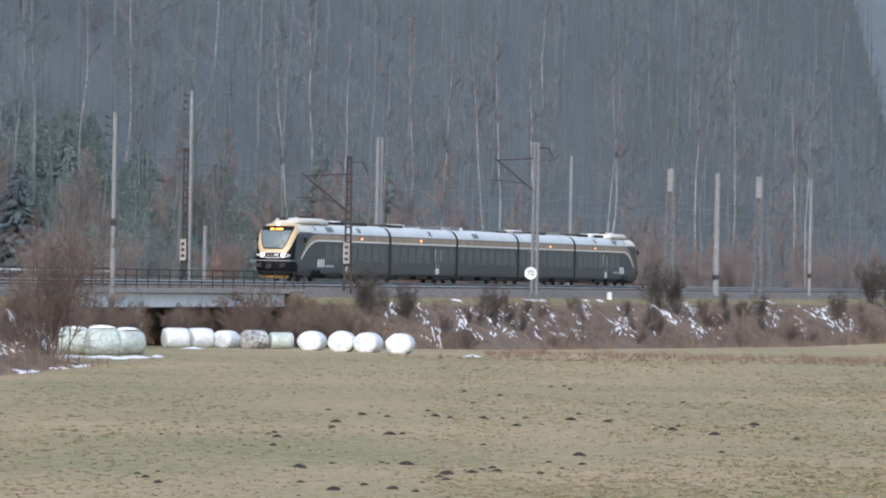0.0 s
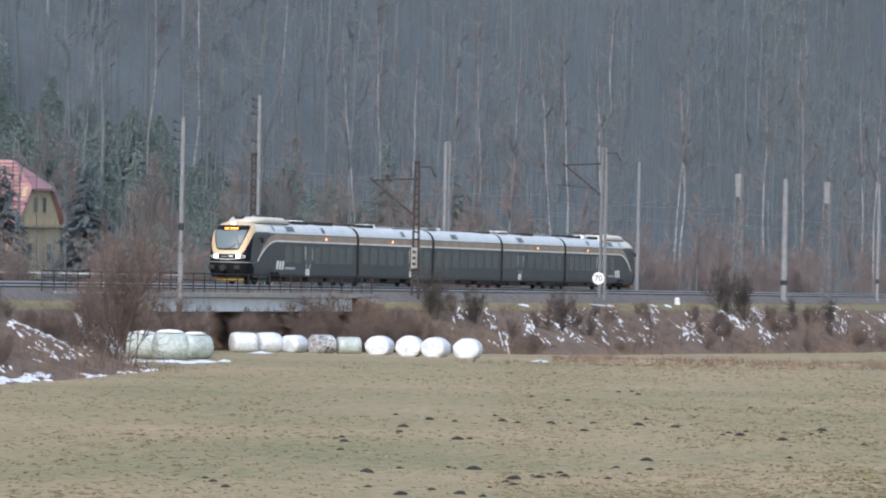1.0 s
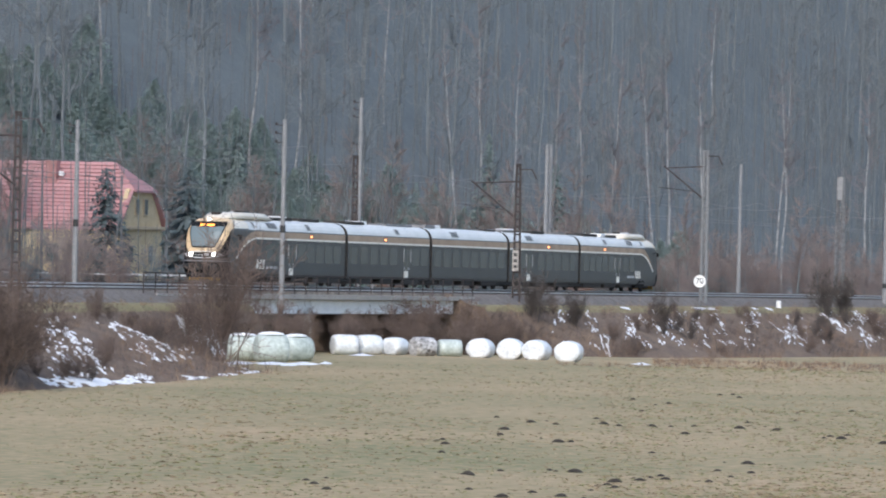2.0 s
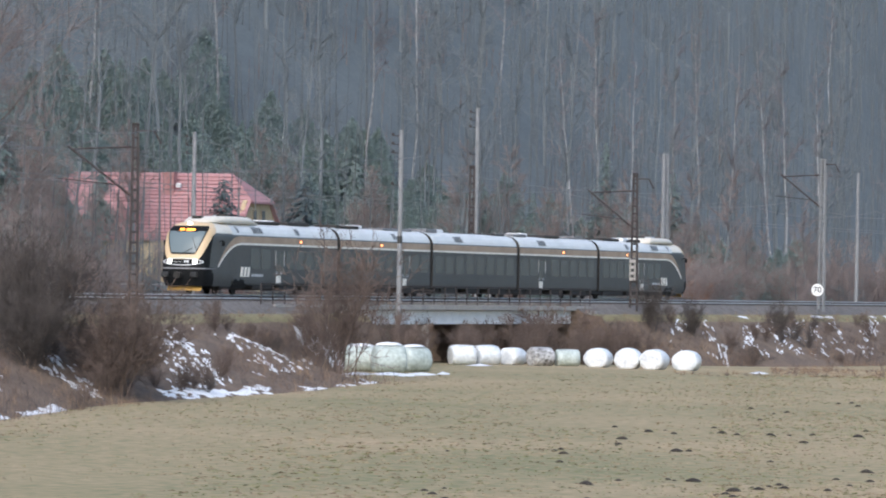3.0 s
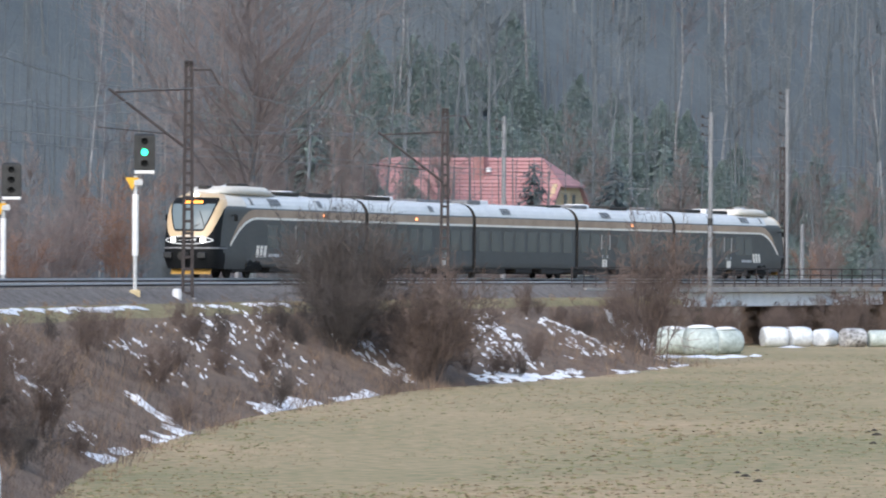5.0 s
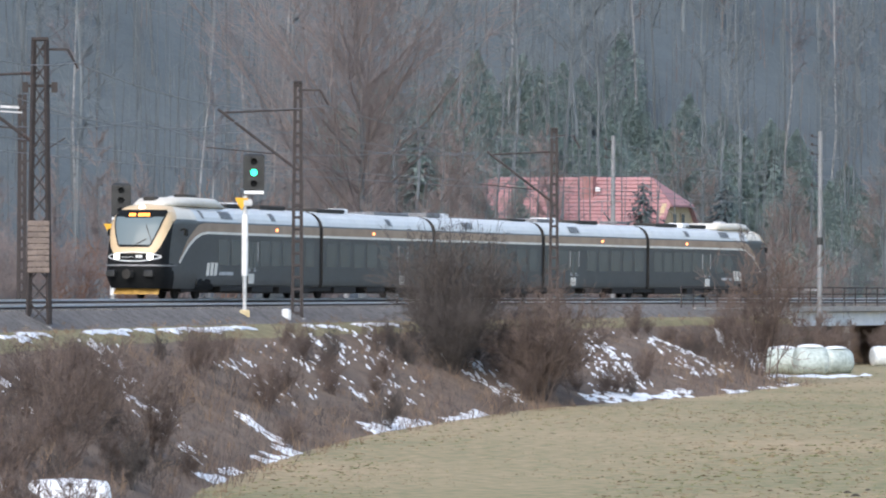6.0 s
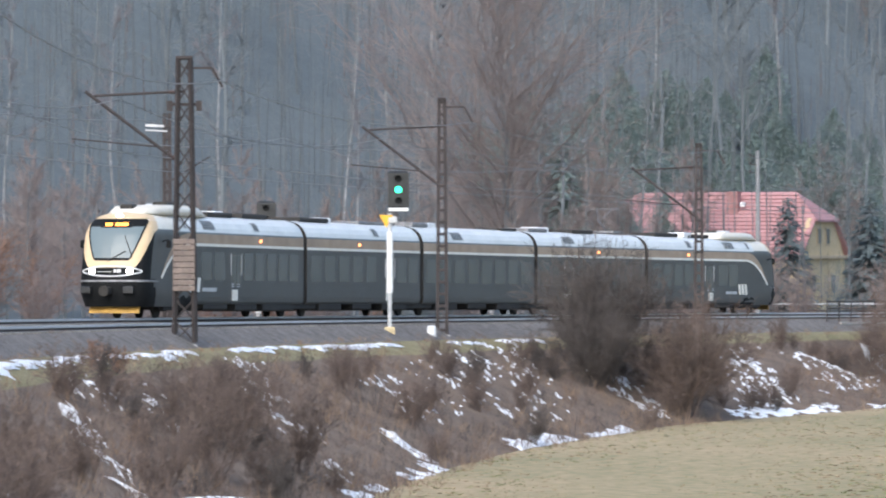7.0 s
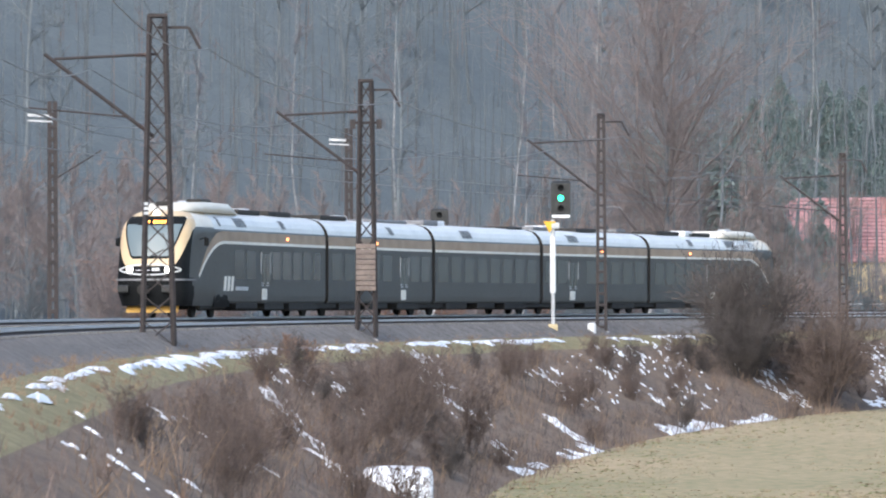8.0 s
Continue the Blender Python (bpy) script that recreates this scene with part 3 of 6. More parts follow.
def nose(car):
    rows = []
    vs_ = [i / 24 - 1 for i in range(49)]
    for z in Z_NOSE:
        rows.append([nose_point(z, v) for v in vs_])
    g = Shape().rings(rows, caps=False, closed=False)
    n = 48
    ms = []
    outer = lambda z: float(np.interp(z, [1.88, 1.95, 2.2, 2.6, 3.0, 3.4, 3.7, 4.1], [0.84, 0.94, 1.1, 1.24, 1.33, 1.37, 1.37, 1.4]))
    for a in range(len(Z_NOSE) - 1):
        z = (Z_NOSE[a] + Z_NOSE[a + 1]) / 2
        for b in range(n):
            c = (rows[a][b] + rows[a + 1][b + 1]) / 2
            back = c.x - front_x(z)
            if z > 3.4:
                ms.append(2)
            else:
                ms.append(0 if back > (0.7 if z > 1.5 else 1.2) else 3)
    g.m = ms
    part("nose", g, ["body", "gold", "hood", "nose_black"], car, "rounded black nose with a cream-gold windscreen surround", smooth=True)
    zs = [1.93 + (4.075 - 1.93) * i / 30 for i in range(31)]
    part("windscreen_surround", Shape().rings([[nose_point(z, min(v_at(outer(z), z), 0.86) * (k / 16 - 1), 0.007) for k in range(33)] for z in zs], caps=False, closed=False), "gold", car, "cream-gold windscreen surround", smooth=True)
    # windscreen with the display above it
    inner = lambda z: float(np.interp(z, [2.18, 2.3, 2.7, 3.1, 3.5, 3.72, 3.84, 3.9], [0.64, 0.76, 0.92, 1.05, 1.13, 1.12, 0.98, 0.8]))
    zs = [2.2 + (3.80 - 2.2) * i / 16 for i in range(17)]
    g = Shape().rings([[nose_point(z, v_at(inner(z), z) * (k / 10 - 1), 0.014) for k in range(21)] for z in zs], caps=False, closed=False)
    g.m = [1 if (zs[f // 20] > 3.4 or f % 20 in (0, 19) or f // 20 == 0) else 0 for f in range(16 * 20)]
    part("windscreen", g, ["shield", "nose_black"], car, "large raked windscreen", smooth=True)
    part("destination_display", Shape().rings([[nose_point(z, v_at(0.62, z) * (k / 6 - 1), 0.022) for k in range(13)] for z in (3.46, 3.7)], caps=False, closed=False), "nose_black", car, "dark destination display with amber characters")
    for k in range(9):
        if k == 5:
            continue
        y0 = -0.45 + k * 0.1
        zz = (3.52, 3.64)
        g = Shape().add([nose_point(zz[0], v_at(abs(y), zz[0]) * (1 if y >= 0 else -1), 0.03) for y in (y0, y0 + 0.075)] + [nose_point(zz[1], v_at(abs(y), zz[1]) * (1 if y >= 0 else -1), 0.03) for y in (y0 + 0.075, y0)], [(0, 1, 2, 3)])
        part("display_character", g, "display", car, "glowing amber character")
    part("top_lamp", Shape().tube(nose_point(3.9, 0, -0.05), nose_point(3.9, 0, 0.06), 0.115, n=16), "lamp_white", car, "lit headlamp above the windscreen")
    for sy in (-1, 1):
        p = nose_point(1.8, v_at(0.74, 1.8) * sy)
        part("headlamp", Shape().tube(p + Vector((0.05, 0, 0)), p + Vector((-0.05, 0, 0)), 0.125, n=18), "lamp_white", car, "lit round headlamp")
        # mirror
        q = nose_point(2.95, sy * 0.97)
        g = Shape().tube(q, q + Vector((-0.18, sy * 0.28, 0.06)), 0.028).box(q + Vector((-0.2, sy * 0.32, -0.1)), (0.12, 0.15, 0.3), bevel=0.03)
        part("mirror", g, "nose_black", car, "black mirror on a short arm")
    # white ring round the lamps
    g = Shape()
    ring = []
    for k in range(40):
        a = 2 * math.pi * k / 40
        ca, sa = math.cos(a), math.sin(a)
        y, z = 1.17 * ca, 1.79 + 0.19 * sa * (1 - 0.35 * abs(ca) ** 3)
        ring.append(nose_point(z, v_at(abs(y), z) * (1 if y >= 0 else -1), 0.02))
    for k in range(40):
        g.tube(ring[k], ring[(k + 1) % 40], 0.028, n=5)
    part("lamp_ring", g, "white", car, "white oval outline round the headlamps")
    g = Shape()
    for y0, w, h in ((-0.38, 0.05, 0.12), (-0.30, 0.09, 0.12), (-0.18, 0.09, 0.12)):
        g.bar(nose_point(1.74, v_at(abs(y0), 1.74) * -1, 0.03), nose_point(1.74 + h, v_at(abs(y0), 1.86) * -1, 0.03), w, 0.02)
    g.bar(nose_point(1.77, v_at(0.05, 1.77) * -1, 0.03), nose_point(1.77, v_at(0.5, 1.77), 0.03), 0.03, 0.02)
    part("emblem", g, "white", car)
    # bumper edge, coupler, plough, wiper
    g = Shape().rings([[nose_point(1.38, v, 0.05), nose_point(1.38, v, -0.1), nose_point(1.45, v, -0.1), nose_point(1.45, v, 0.05)] for v in [i / 12 * 0.96 - 0.96 for i in range(25)]])
    part("bumper_edge", g, "steel", car)
    g = Shape().box((-0.1, 0.1, 1.05), (0.5, 0.34, 0.3), bevel=0.05).tube((0.2, 0.1, 1.05), (-0.4, 0.1, 1.05), 0.1, n=10).tube((-0.34, 0.1, 1.05), (-0.44, 0.1, 1.05), 0.2, n=12)
    part("coupler", g, "under", car, "dark automatic coupler")
    for yy in (-0.75, 0.95):
        part("buffer_pad", Shape().box((0.02, yy, 1.08), (0.2, 0.4, 0.3), bevel=0.05), "black", car)
    g = Shape().rings([[(0.28 + 0.25 * abs(y) / 1.15, y, 0.2), (0.36 + 0.25 * abs(y) / 1.15, y, 0.2), (0.5 + 0.25 * abs(y) / 1.15, y, 0.46), (0.42 + 0.25 * abs(y) / 1.15, y, 0.46)] for y in (-1.0, -0.5, 0, 0.5, 1.0)])
    part("plough", g, "ochre", car, "ochre yellow rail guard")
    part("wiper", Shape().tube(nose_point(2.18, 0.05, 0.05), nose_point(2.55, -0.2, 0.05), 0.02).tube(nose_point(2.4, -0.3, 0.05), nose_point(3.15, -0.16, 0.05), 0.018), "black", car)


def emblem_side(car, x, sgn, flip):
    """The operator's mark as plain pale slanted blocks."""
    q = 1.25
    bar = lambda g, a, z, w, h, lean: panel(g, [(x + q * a, z), (x + q * (a + w), z), (x + q * (a + w + lean), z + h), (x + q * (a + lean), z + h)], sgn, 0.016, 0.012)
    for a in (0.0, 0.42, 0.84):
        part("emblem_block", bar(Shape(), a, 1.02, 0.28, 0.56, 0.14), "stripe", car, "pale slanted emblem block")
    part("emblem_line", bar(Shape(), 1.4, 1.04, 1.5, 0.15, 0.05), "galv", car, "thin grey emblem bar")


def end_car(train):
    """Nose at x = 0, gangway at x = END."""
    car = part("end_car", car_body(4.3, END - 0.28), ["body", "roof", "under"], train, "graphite end car with silver roof and cream-gold nose")
    nose(car)
    furnish(car, [(END - b, END - a) for a, b in ((1.1, 2.35), (2.75, 4.0), (4.4, 5.65), (6.05, 7.3), (7.7, 8.95), (11.6, 12.95), (13.35, 14.7))], [(END - 10.7, END - 9.35)], (4.6, END - 0.28), END - 6.6, curve=6.0)
    for sgn in (-1, 1):
        emblem_side(car, 5.5, sgn, True)
        hatch(car, 5.0, 0.35, sgn)
        # no cut-out here: a raised black panel stands for the opening's darkness
        part("wheel_opening", panel(Shape(), [(4.35, 0.40), (6.65, 0.40), (6.45, 0.62), (6.2, 0.66), (6.05, 0.84), (5.5, 0.88), (5.3, 0.78), (5.05, 0.80), (4.85, 0.90), (4.5, 0.84), (4.35, 0.7)], sgn, 0.012, 0.03), "nose_black", car, "flat black panel painted for the dark opening over the bogie wheels")
        hatch(car, 7.6, 1.6, sgn)
        hatch(car, 14.6, 0.7, sgn)
    bogie(car, 4.6, False)
    gear(car, [(9.3, 3.2, 0.3, 0.62), (13.5, 3.0, 0.26, 0.62), (18.2, 4.6, 0.24, 0.64)])
    # raised fairing behind the cab
    g = Shape().rings([[(x, y, 4.0), (x, y * 0.8, 4.0 + h), (x, -y * 0.8, 4.0 + h), (x, -y, 4.0)] for x, y, h in ((1.75, 0.5, 0.02), (2.3, 0.85, 0.16), (3.2, 1.04, 0.33), (4.6, 1.1, 0.4), (6.4, 1.1, 0.4), (8.2, 1.08, 0.38), (9.6, 0.9, 0.04))])
    part("roof_fairing", g, "hood", car, "raised cream roof fairing", smooth=True)
    roof_kit(car, [(2.9, 0.2, 0.6, 0.5, 0.36, "under"), (5.6, -0.4, 1.3, 0.6, 0.5, "under"), (6.7, 0.4, 0.8, 0.5, 0.46, "galv"), (11.8, 0, 3.4, 1.5, 0.2, "under"), (13.6, 0.3, 1.2, 0.9, 0.28, "white"), (16.8, 0, 3.6, 1.4, 0.22, "under")])
    return car


def middle_car(train, windows, doors, lamp, kit, hatches):
    car = part("middle_car", car_body(0.28, MID - 0.28), ["body", "roof", "under"], train, "graphite middle car with silver roof and bronze band")
    furnish(car, windows, doors, (0.28, MID - 0.28), lamp)
    for x, w in hatches:
        hatch(car, x, w, -1)
        hatch(car, x, w, 1)
    roof_kit(car, kit)
    gear(car, [(3.6, 3.0, 0.24, 0.64), (8.0, 2.6, 0.28, 0.62), (MID - 3.9, 3.4, 0.24, 0.64)])
    return car


train = holder("train", "five-car graphite electric train with silver roof, bronze band and cream-gold nose", "train")
DOORED = [(0.8, 2.15), (2.7, 4.05), (4.6, 5.95), (6.5, 7.85), (8.4, 9.75), (12.75, 14.1), (14.5, 15.85)]
cars = [end_car(train)]
cars.append(middle_car(train, DOORED, [(11.1, 12.4)], 7.4, [(3.2, 0, 3.8, 1.5, 0.2, "under"), (6.6, 0.4, 1.5, 1.0, 0.26, "white"), (9.5, 0, 0.3, 0.3, 0.1, "steel"), (12.2, 0, 5.2, 1.3, 0.16, "steel")], [(9.6, 0.7)]))
cars.append(middle_car(train, [(0.75 + 1.93 * i, 2.1 + 1.93 * i) for i in range(8)], [], 30.0, [(1.8, 0, 2.0, 1.4, 0.24, "steel"), (4.6, 0.3, 1.4, 1.0, 0.26, "white"), (6.5, 0, 0.4, 0.3, 0.1, "steel"), (14.5, 0, 2.4, 1.4, 0.14, "under")], [(4.4, 1.5)]))
cars.append(middle_car(train, [(MID - b, MID - a) for a, b in DOORED], [(MID - 12.4, MID - 11.1)], MID - 7.4, [(2.2, 0, 2.6, 1.4, 0.2, "steel"), (4.4, 0.3, 1.4, 1.0, 0.28, "white"), (8.6, 0, 3.0, 1.5, 0.2, "under")], [(4.2, 1.5)]))
tail = copy_thing(cars[0], pose(0, 0, 0))
tail.scale = (0.945, 1, 1)
tail.parent = train
cars.append(tail)
for ob in [o for o in cars[2].children if o.name.startswith("side_lamp")]:
    bpy.data.objects.remove(ob)
for i, k in ((1, 0.0), (2, 0.0), (3, 0.0), (3, MID)):
    bellows(cars[i], k)
    bogie(cars[i], k, True)
# pantograph, raised, on the fourth car
g = Shape().box((14.6, 0, 4.2), (1.5, 1.1, 0.12), bevel=0.02).tube((14.3, 0, 4.25), (13.1, 0, 4.75), 0.045, 0.035).tube((13.1, 0.04, 4.75), (13.9, 0.4, 5.35), 0.022).tube((13.1, -0.04, 4.75), (13.9, -0.4, 5.35), 0.022)
g.box((13.95, 0, 5.38), (0.07, 1.4, 0.05), bevel=0.015).tube((13.95, 0.7, 5.38), (13.95, 0.9, 5.24), 0.018).tube((13.95, -0.7, 5.38), (13.95, -0.9, 5.24), 0.018)
part("pantograph", g, "steel", cars[3], "raised single-arm pantograph")

FRONT = [0.0, 0.5, 1.0, 1.5, 2.0, 2.5, 3.0, 3.5, 4.0, 4.5, 5.0, 5.5, 6.0, 6.5, 7.0, 7.5, 8.0]


def gap_s(t):
    """Where the first gangway stands on the line."""
    return 159.08 - 22.2 * t - 0.05 * t * t


def set_car(s_near, s_far, length, back=0.0):
    """The pose of a car whose local x runs from s_near to s_far."""
    a, b = along(s_near), along(s_far)
    d = (b - a).normalized()
    yaw = math.degrees(math.atan2(d.y, d.x))
    o = a - d * back
    return pose(o.x, o.y, o.z, 0, -math.degrees(math.asin(d.z)), yaw)


def car_poses(t):
    g = gap_s(t)
    out = [set_car(g - 17.3, g, END, END - 17.3)]
    out += [set_car(g + MID * i, g + MID * (i + 1), MID) for i in range(3)]
    e = g + 3 * MID
    out.append(set_car(e + 17.3, e, END, END * 0.945 - 17.3))
    return out


def motions():
    base = [(t, car_poses(t)) for t in FRONT]
    walk(train, [(t, ps[1]) for t, ps in base])
    for i, car in enumerate(cars):
        if i == 1:
            continue
        walk(car, [(t, ps[1].inverted() @ ps[i]) for t, ps in base])

# ---------------------------------------------------------------- masts, poles and wires
def turn(s):
    """Degrees by which a thing turns so that its x points to the camera's side of the line and its y along the line."""
    return -math.degrees(heading(s))


def lattice_mast(h, w0, w1, mat, label, group="lattice masts", leg=0.115):
    """A square mast of four angle legs with zigzag lacing on each face; base at the origin."""
    m = holder("catenary_mast", label, "mast", group)
    part("footing", Shape().box((0, 0, -0.62), (w0 + 0.2, w0 + 0.2, 1.1), bevel=0.05), "concrete_old", m)
    corner = lambda z, sx, sy: Vector((sx * (w0 + (w1 - w0) * z / h) / 2, sy * (w0 + (w1 - w0) * z / h) / 2, z))
    for sx in (-1, 1):
        for sy in (-1, 1):
            part("leg", Shape().bar(corner(0, sx, sy), corner(h, sx, sy), leg, leg), mat, m)
    n = max(7, int(h / 0.72))
    for face in range(4):
        a, b = [((-1, -1), (1, -1)), ((1, -1), (1, 1)), ((1, 1), (-1, 1)), ((-1, 1), (-1, -1))][face]
        for i in range(n):
            z0, z1 = h * i / n, h * (i + 1) / n
            for p, q in ((a, b), (b, a)) if w0 > 0.6 and face in (0, 2) else (((a, b) if i % 2 else (b, a)),):
                part("brace", Shape().bar(corner(z0, *p), corner(z1, *q), 0.07, 0.03), mat, m)
    part("cap", Shape().box((0, 0, h + 0.05), (w1 + 0.15, w1 + 0.15, 0.12), bevel=0.02), mat, m)
    return m


def battened_mast(h, w0, w1, mat, label, group="battened masts"):
    """A flat mast of two channel legs tied by batten plates, with open gaps between them."""
    m = holder("catenary_mast", label, "mast", group)
    part("footing", Shape().box((0, 0, -0.55), (w0 + 0.3, 0.6, 1.1), bevel=0.05), "concrete_old", m)
    half = lambda z: (w0 + (w1 - w0) * z / h) / 2
    for sx in (-1, 1):
        part("leg", Shape().bar((sx * half(0), 0, 0), (sx * half(h), 0, h), 0.055, 0.14), mat, m)
    n = int(h / 0.52)
    for k in range(n + 1):
        z = 0.2 + (h - 0.3) * k / n
        part("batten", Shape().box((0, 0, z), (2 * half(z), 0.1, 0.12), bevel=0.01), mat, m)
    part("cap", Shape().box((0, 0, h + 0.04), (w1 + 0.12, 0.24, 0.1), bevel=0.02), mat, m)
    return m


def cantilever(m, h, reach, mat="rust"):
    """Arms over the track on the -x side, and a bracket for the feeder on the +x side."""
    g = Shape().tube((0, 0, h - 1.1), (-reach, 0, h - 1.25), 0.05).tube((-0.1, 0, h - 3.6), (-reach - 0.3, 0, h - 1.1), 0.065)
    part("cantilever", g, mat, m, "rusty steel cantilever")
    part("steady_arm", Shape().tube((-reach * 0.28, 0, h - 3.0), (-reach * 1.25, 0, h - 2.72), 0.03), mat, m)
    part("bracket", Shape().bar((0, 0, h - 0.3), (0.95, 0, h - 0.3), 0.1, 0.08).tube((0.95, 0, h - 0.3), (1.3, 0, h - 0.95), 0.05), mat, m)
    for p, q in (((-0.35, 0, h - 1.12), (-0.75, 0, h - 1.14)), ((-0.3, 0, h - 3.42), (-0.62, 0, h - 3.18))):
        p, q = Vector(p), Vector(q)
        g = Shape()
        for k in range(4):
            a = p.lerp(q, k / 4)
            g.tube(a, a.lerp(q, 0.16), 0.085, 0.06, n=8)
        part("insulator", g, "insulator", m)


NEAR = 7.0
near_masts = []
for s, h, extra in ((-78.0, 9.9, 0), (-38.0, 9.7, 1), (2.75, 9.9, 2), (42.7, 9.2, 2)):
    p = along(s, 6.72 if extra == 0 else NEAR, -0.75)
    if extra == 2:
        m = battened_mast(h, 0.40, 0.23, "rust", "rusty battened catenary mast with cantilever at the trackside")
    else:
        m = lattice_mast(h, 0.95 if extra == 0 else 0.7, 0.46 if extra == 0 else 0.42, "rust", "rusty lattice catenary mast with cantilever at the trackside")
    cantilever(m, h, 3.1)
    m.matrix_basis = pose(*p, 0, 0, turn(s) + 9)
    near_masts.append((s, h))
    if extra == 1:
        for k in range(9):
            part("weight", Shape().box((0.0, -0.36, 1.85 + k * 0.2), (0.74, 0.3, 0.185), bevel=0.02), "weights", m, "brown-grey tension weight")
        part("insulator_bar", Shape().bar((-0.5, 0, h - 1.55), (0.55, 0, h - 1.55), 0.12, 0.1).box((-0.5, 0, h - 1.6), (0.2, 0.2, 0.35)).box((0.5, 0, h - 1.6), (0.2, 0.2, 0.35)), "rust", m)
    if extra == 0:
        g = Shape()
        for k in range(3):
            g.box((-0.36, -0.48, 4.0 + k * 0.14), (0.13, 0.04, 0.09))
        part("number_plate", g, "galv", m)

# plain rusty posts on the far side of the line
for s, side, h in ((-3.75, -3.02, 9.4), (-47.0, -2.9, 8.9)):
    m = holder("trackside_post", "rusty battened steel catenary post beyond the tracks", "mast", "far posts", at=pose(*along(s, side, -0.95), 0, 0, turn(s) + 9))
    for sx in (-1, 1):
        part("channel", Shape().bar((sx * 0.13, 0, 0), (sx * 0.1, 0, h), 0.06, 0.16), "rust", m)
    for k in range(int(h / 0.45)):
        part("batten", Shape().box((0, 0, 0.3 + k * 0.45), (0.24, 0.13, 0.15), bevel=0.01), "rust", m)
    part("arm", Shape().bar((0, 0, h - 0.55), (-0.9, 0, h - 0.5), 0.12, 0.1).bar((0, 0, h - 0.75), (-0.9, 0, h - 0.7), 0.08, 0.06), "galv", m)
    part("tie", Shape().tube((0, 0, h - 2.9), (1.8, 0, h - 1.8), 0.03), "rust", m)

# masts further along the line
for s, side, h, base, w0, w1, mat, lab in ((128.6, -3.2, 9.7, -1.0, 0.4, 0.2, "rust", "dark rusty battened mast beside the bridge"), (132.5, 7.0, 9.4, -1.0, 0.5, 0.18, "rust", "dark battened mast with a number board"), (177.5, 7.0, 11.6, -0.9, 0.5, 0.28, "steel", "tall lattice mast with a speed board"), (218.0, 7.0, 10.9, -1.1, 0.95, 0.42, "steel", "grey lattice mast with a pale top"), (249.5, 7.0, 11.0, -1.1, 0.95, 0.45, "steel", "grey lattice mast with a pale top")):
    if s < 140:
        m = battened_mast(h, w0, w1 + 0.06, mat, lab, "far battened masts")
    else:
        m = lattice_mast(h, w0 * 0.75, w1, "steel" if w0 > 0.6 else "pole", lab, "far lattice masts", 0.11)
    if mat == "steel" and w0 > 0.6:
        part("top_frame", Shape().box((0, 0, h - 0.9), (w1 + 0.12, w1 + 0.12, 1.9), bevel=0.05), "pole", m)
    if s < 180 and side > 0:
        cantilever(m, h, 3.0)
    if s < 140:
        g = Shape().box((0, -0.3, 3.0), (0.42, 0.05, 1.4), bevel=0.02)
        part("board", g, "concrete_old", m, "tan board with dark marks")
        for k in range(3):
            part("mark", Shape().box((0, -0.335, 2.6 + 0.4 * k), (0.24, 0.02, 0.2)), "black", m)
    m.matrix_basis = pose(*along(s, side, base), 0, 0, turn(s))


def pole(s, side, base, h, r, label, arms=0, band=None):
    p = along(s, side, base)
    m = holder("concrete_pole", label, "pole", "concrete poles", at=pose(*p, 0, 0, turn(s)))
    part("shaft", Shape().tube((0, 0, 0), (0, 0, h), r, r * 0.72, n=14), "pole", m, smooth=False)
    if band:
        part("band", Shape().tube((0, 0, band), (0, 0, band + 0.42), r * 0.98, n=14), "black", m, "dark painted band")
    for k in range(arms):
        z = h - 0.35 - 0.5 * k if k < 3 else h - 3.2
        part("insulator_arm", Shape().tube((0, 0, z), (-0.55, 0, z + 0.04), 0.03).box((-0.5, 0, z + 0.1), (0.12, 0.12, 0.16)), "rust", m)
    return m


pole(85.9, 7.4, -3.6, 13.3, 0.16, "tall grey concrete pole in front of the bridge", 4, 8.2 - 1.45)
pole(92.2, -8.0, -1.0, 10.7, 0.17, "grey concrete pole in front of the house", 3, 4.3)
pole(135.75, -5.5, -1.0, 13.9, 0.17, "slim pale concrete pole with insulators", 4)
pole(134.75, -4.0, -1.0, 4.7, 0.17, "short grey concrete post behind the bridge")
for ds in (0.0, 2.4):
    pole(170.6 + ds * 0.4, -3.4, -1.0, 11.9, 0.165, "thick twin concrete mast behind the train", 0)
pole(226.25, -4.0, -1.0, 12.0, 0.17, "pale concrete pole behind the tracks")
pole(234.0, 7.0, -1.0, 10.9, 0.3, "thick concrete mast by the tracks", 0, 1.7)
pole(270.0, 7.0, -1.0, 11.3, 0.17, "slim concrete pole by the tracks", 0, 2.0)
pole(47.75, -6.0, -1.0, 4.5, 0.15, "grey post beyond the tracks")


def sagging(pts, sag, r, name, label, n=8):
    """A wire through supports, sagging between them."""
    line = []
    for a, b in zip(pts[:-1], pts[1:]):
        for k in range(n):
            u = k / n
            p = a.lerp(b, u)
            line.append(p - Vector((0, 0, sag * 4 * u * (1 - u))))
    line.append(pts[-1])
    side = Vector((1, 0, 0))
    rings = [[p + side * (r * math.cos(a)) + Vector((0, 0, r * math.sin(a))) for a in (0, 1.571, 3.142, 4.712)] for p in line]
    return tagged(new(name, Shape().rings(rings).mesh(name, "wire")), label, "wire", "overhead wires")


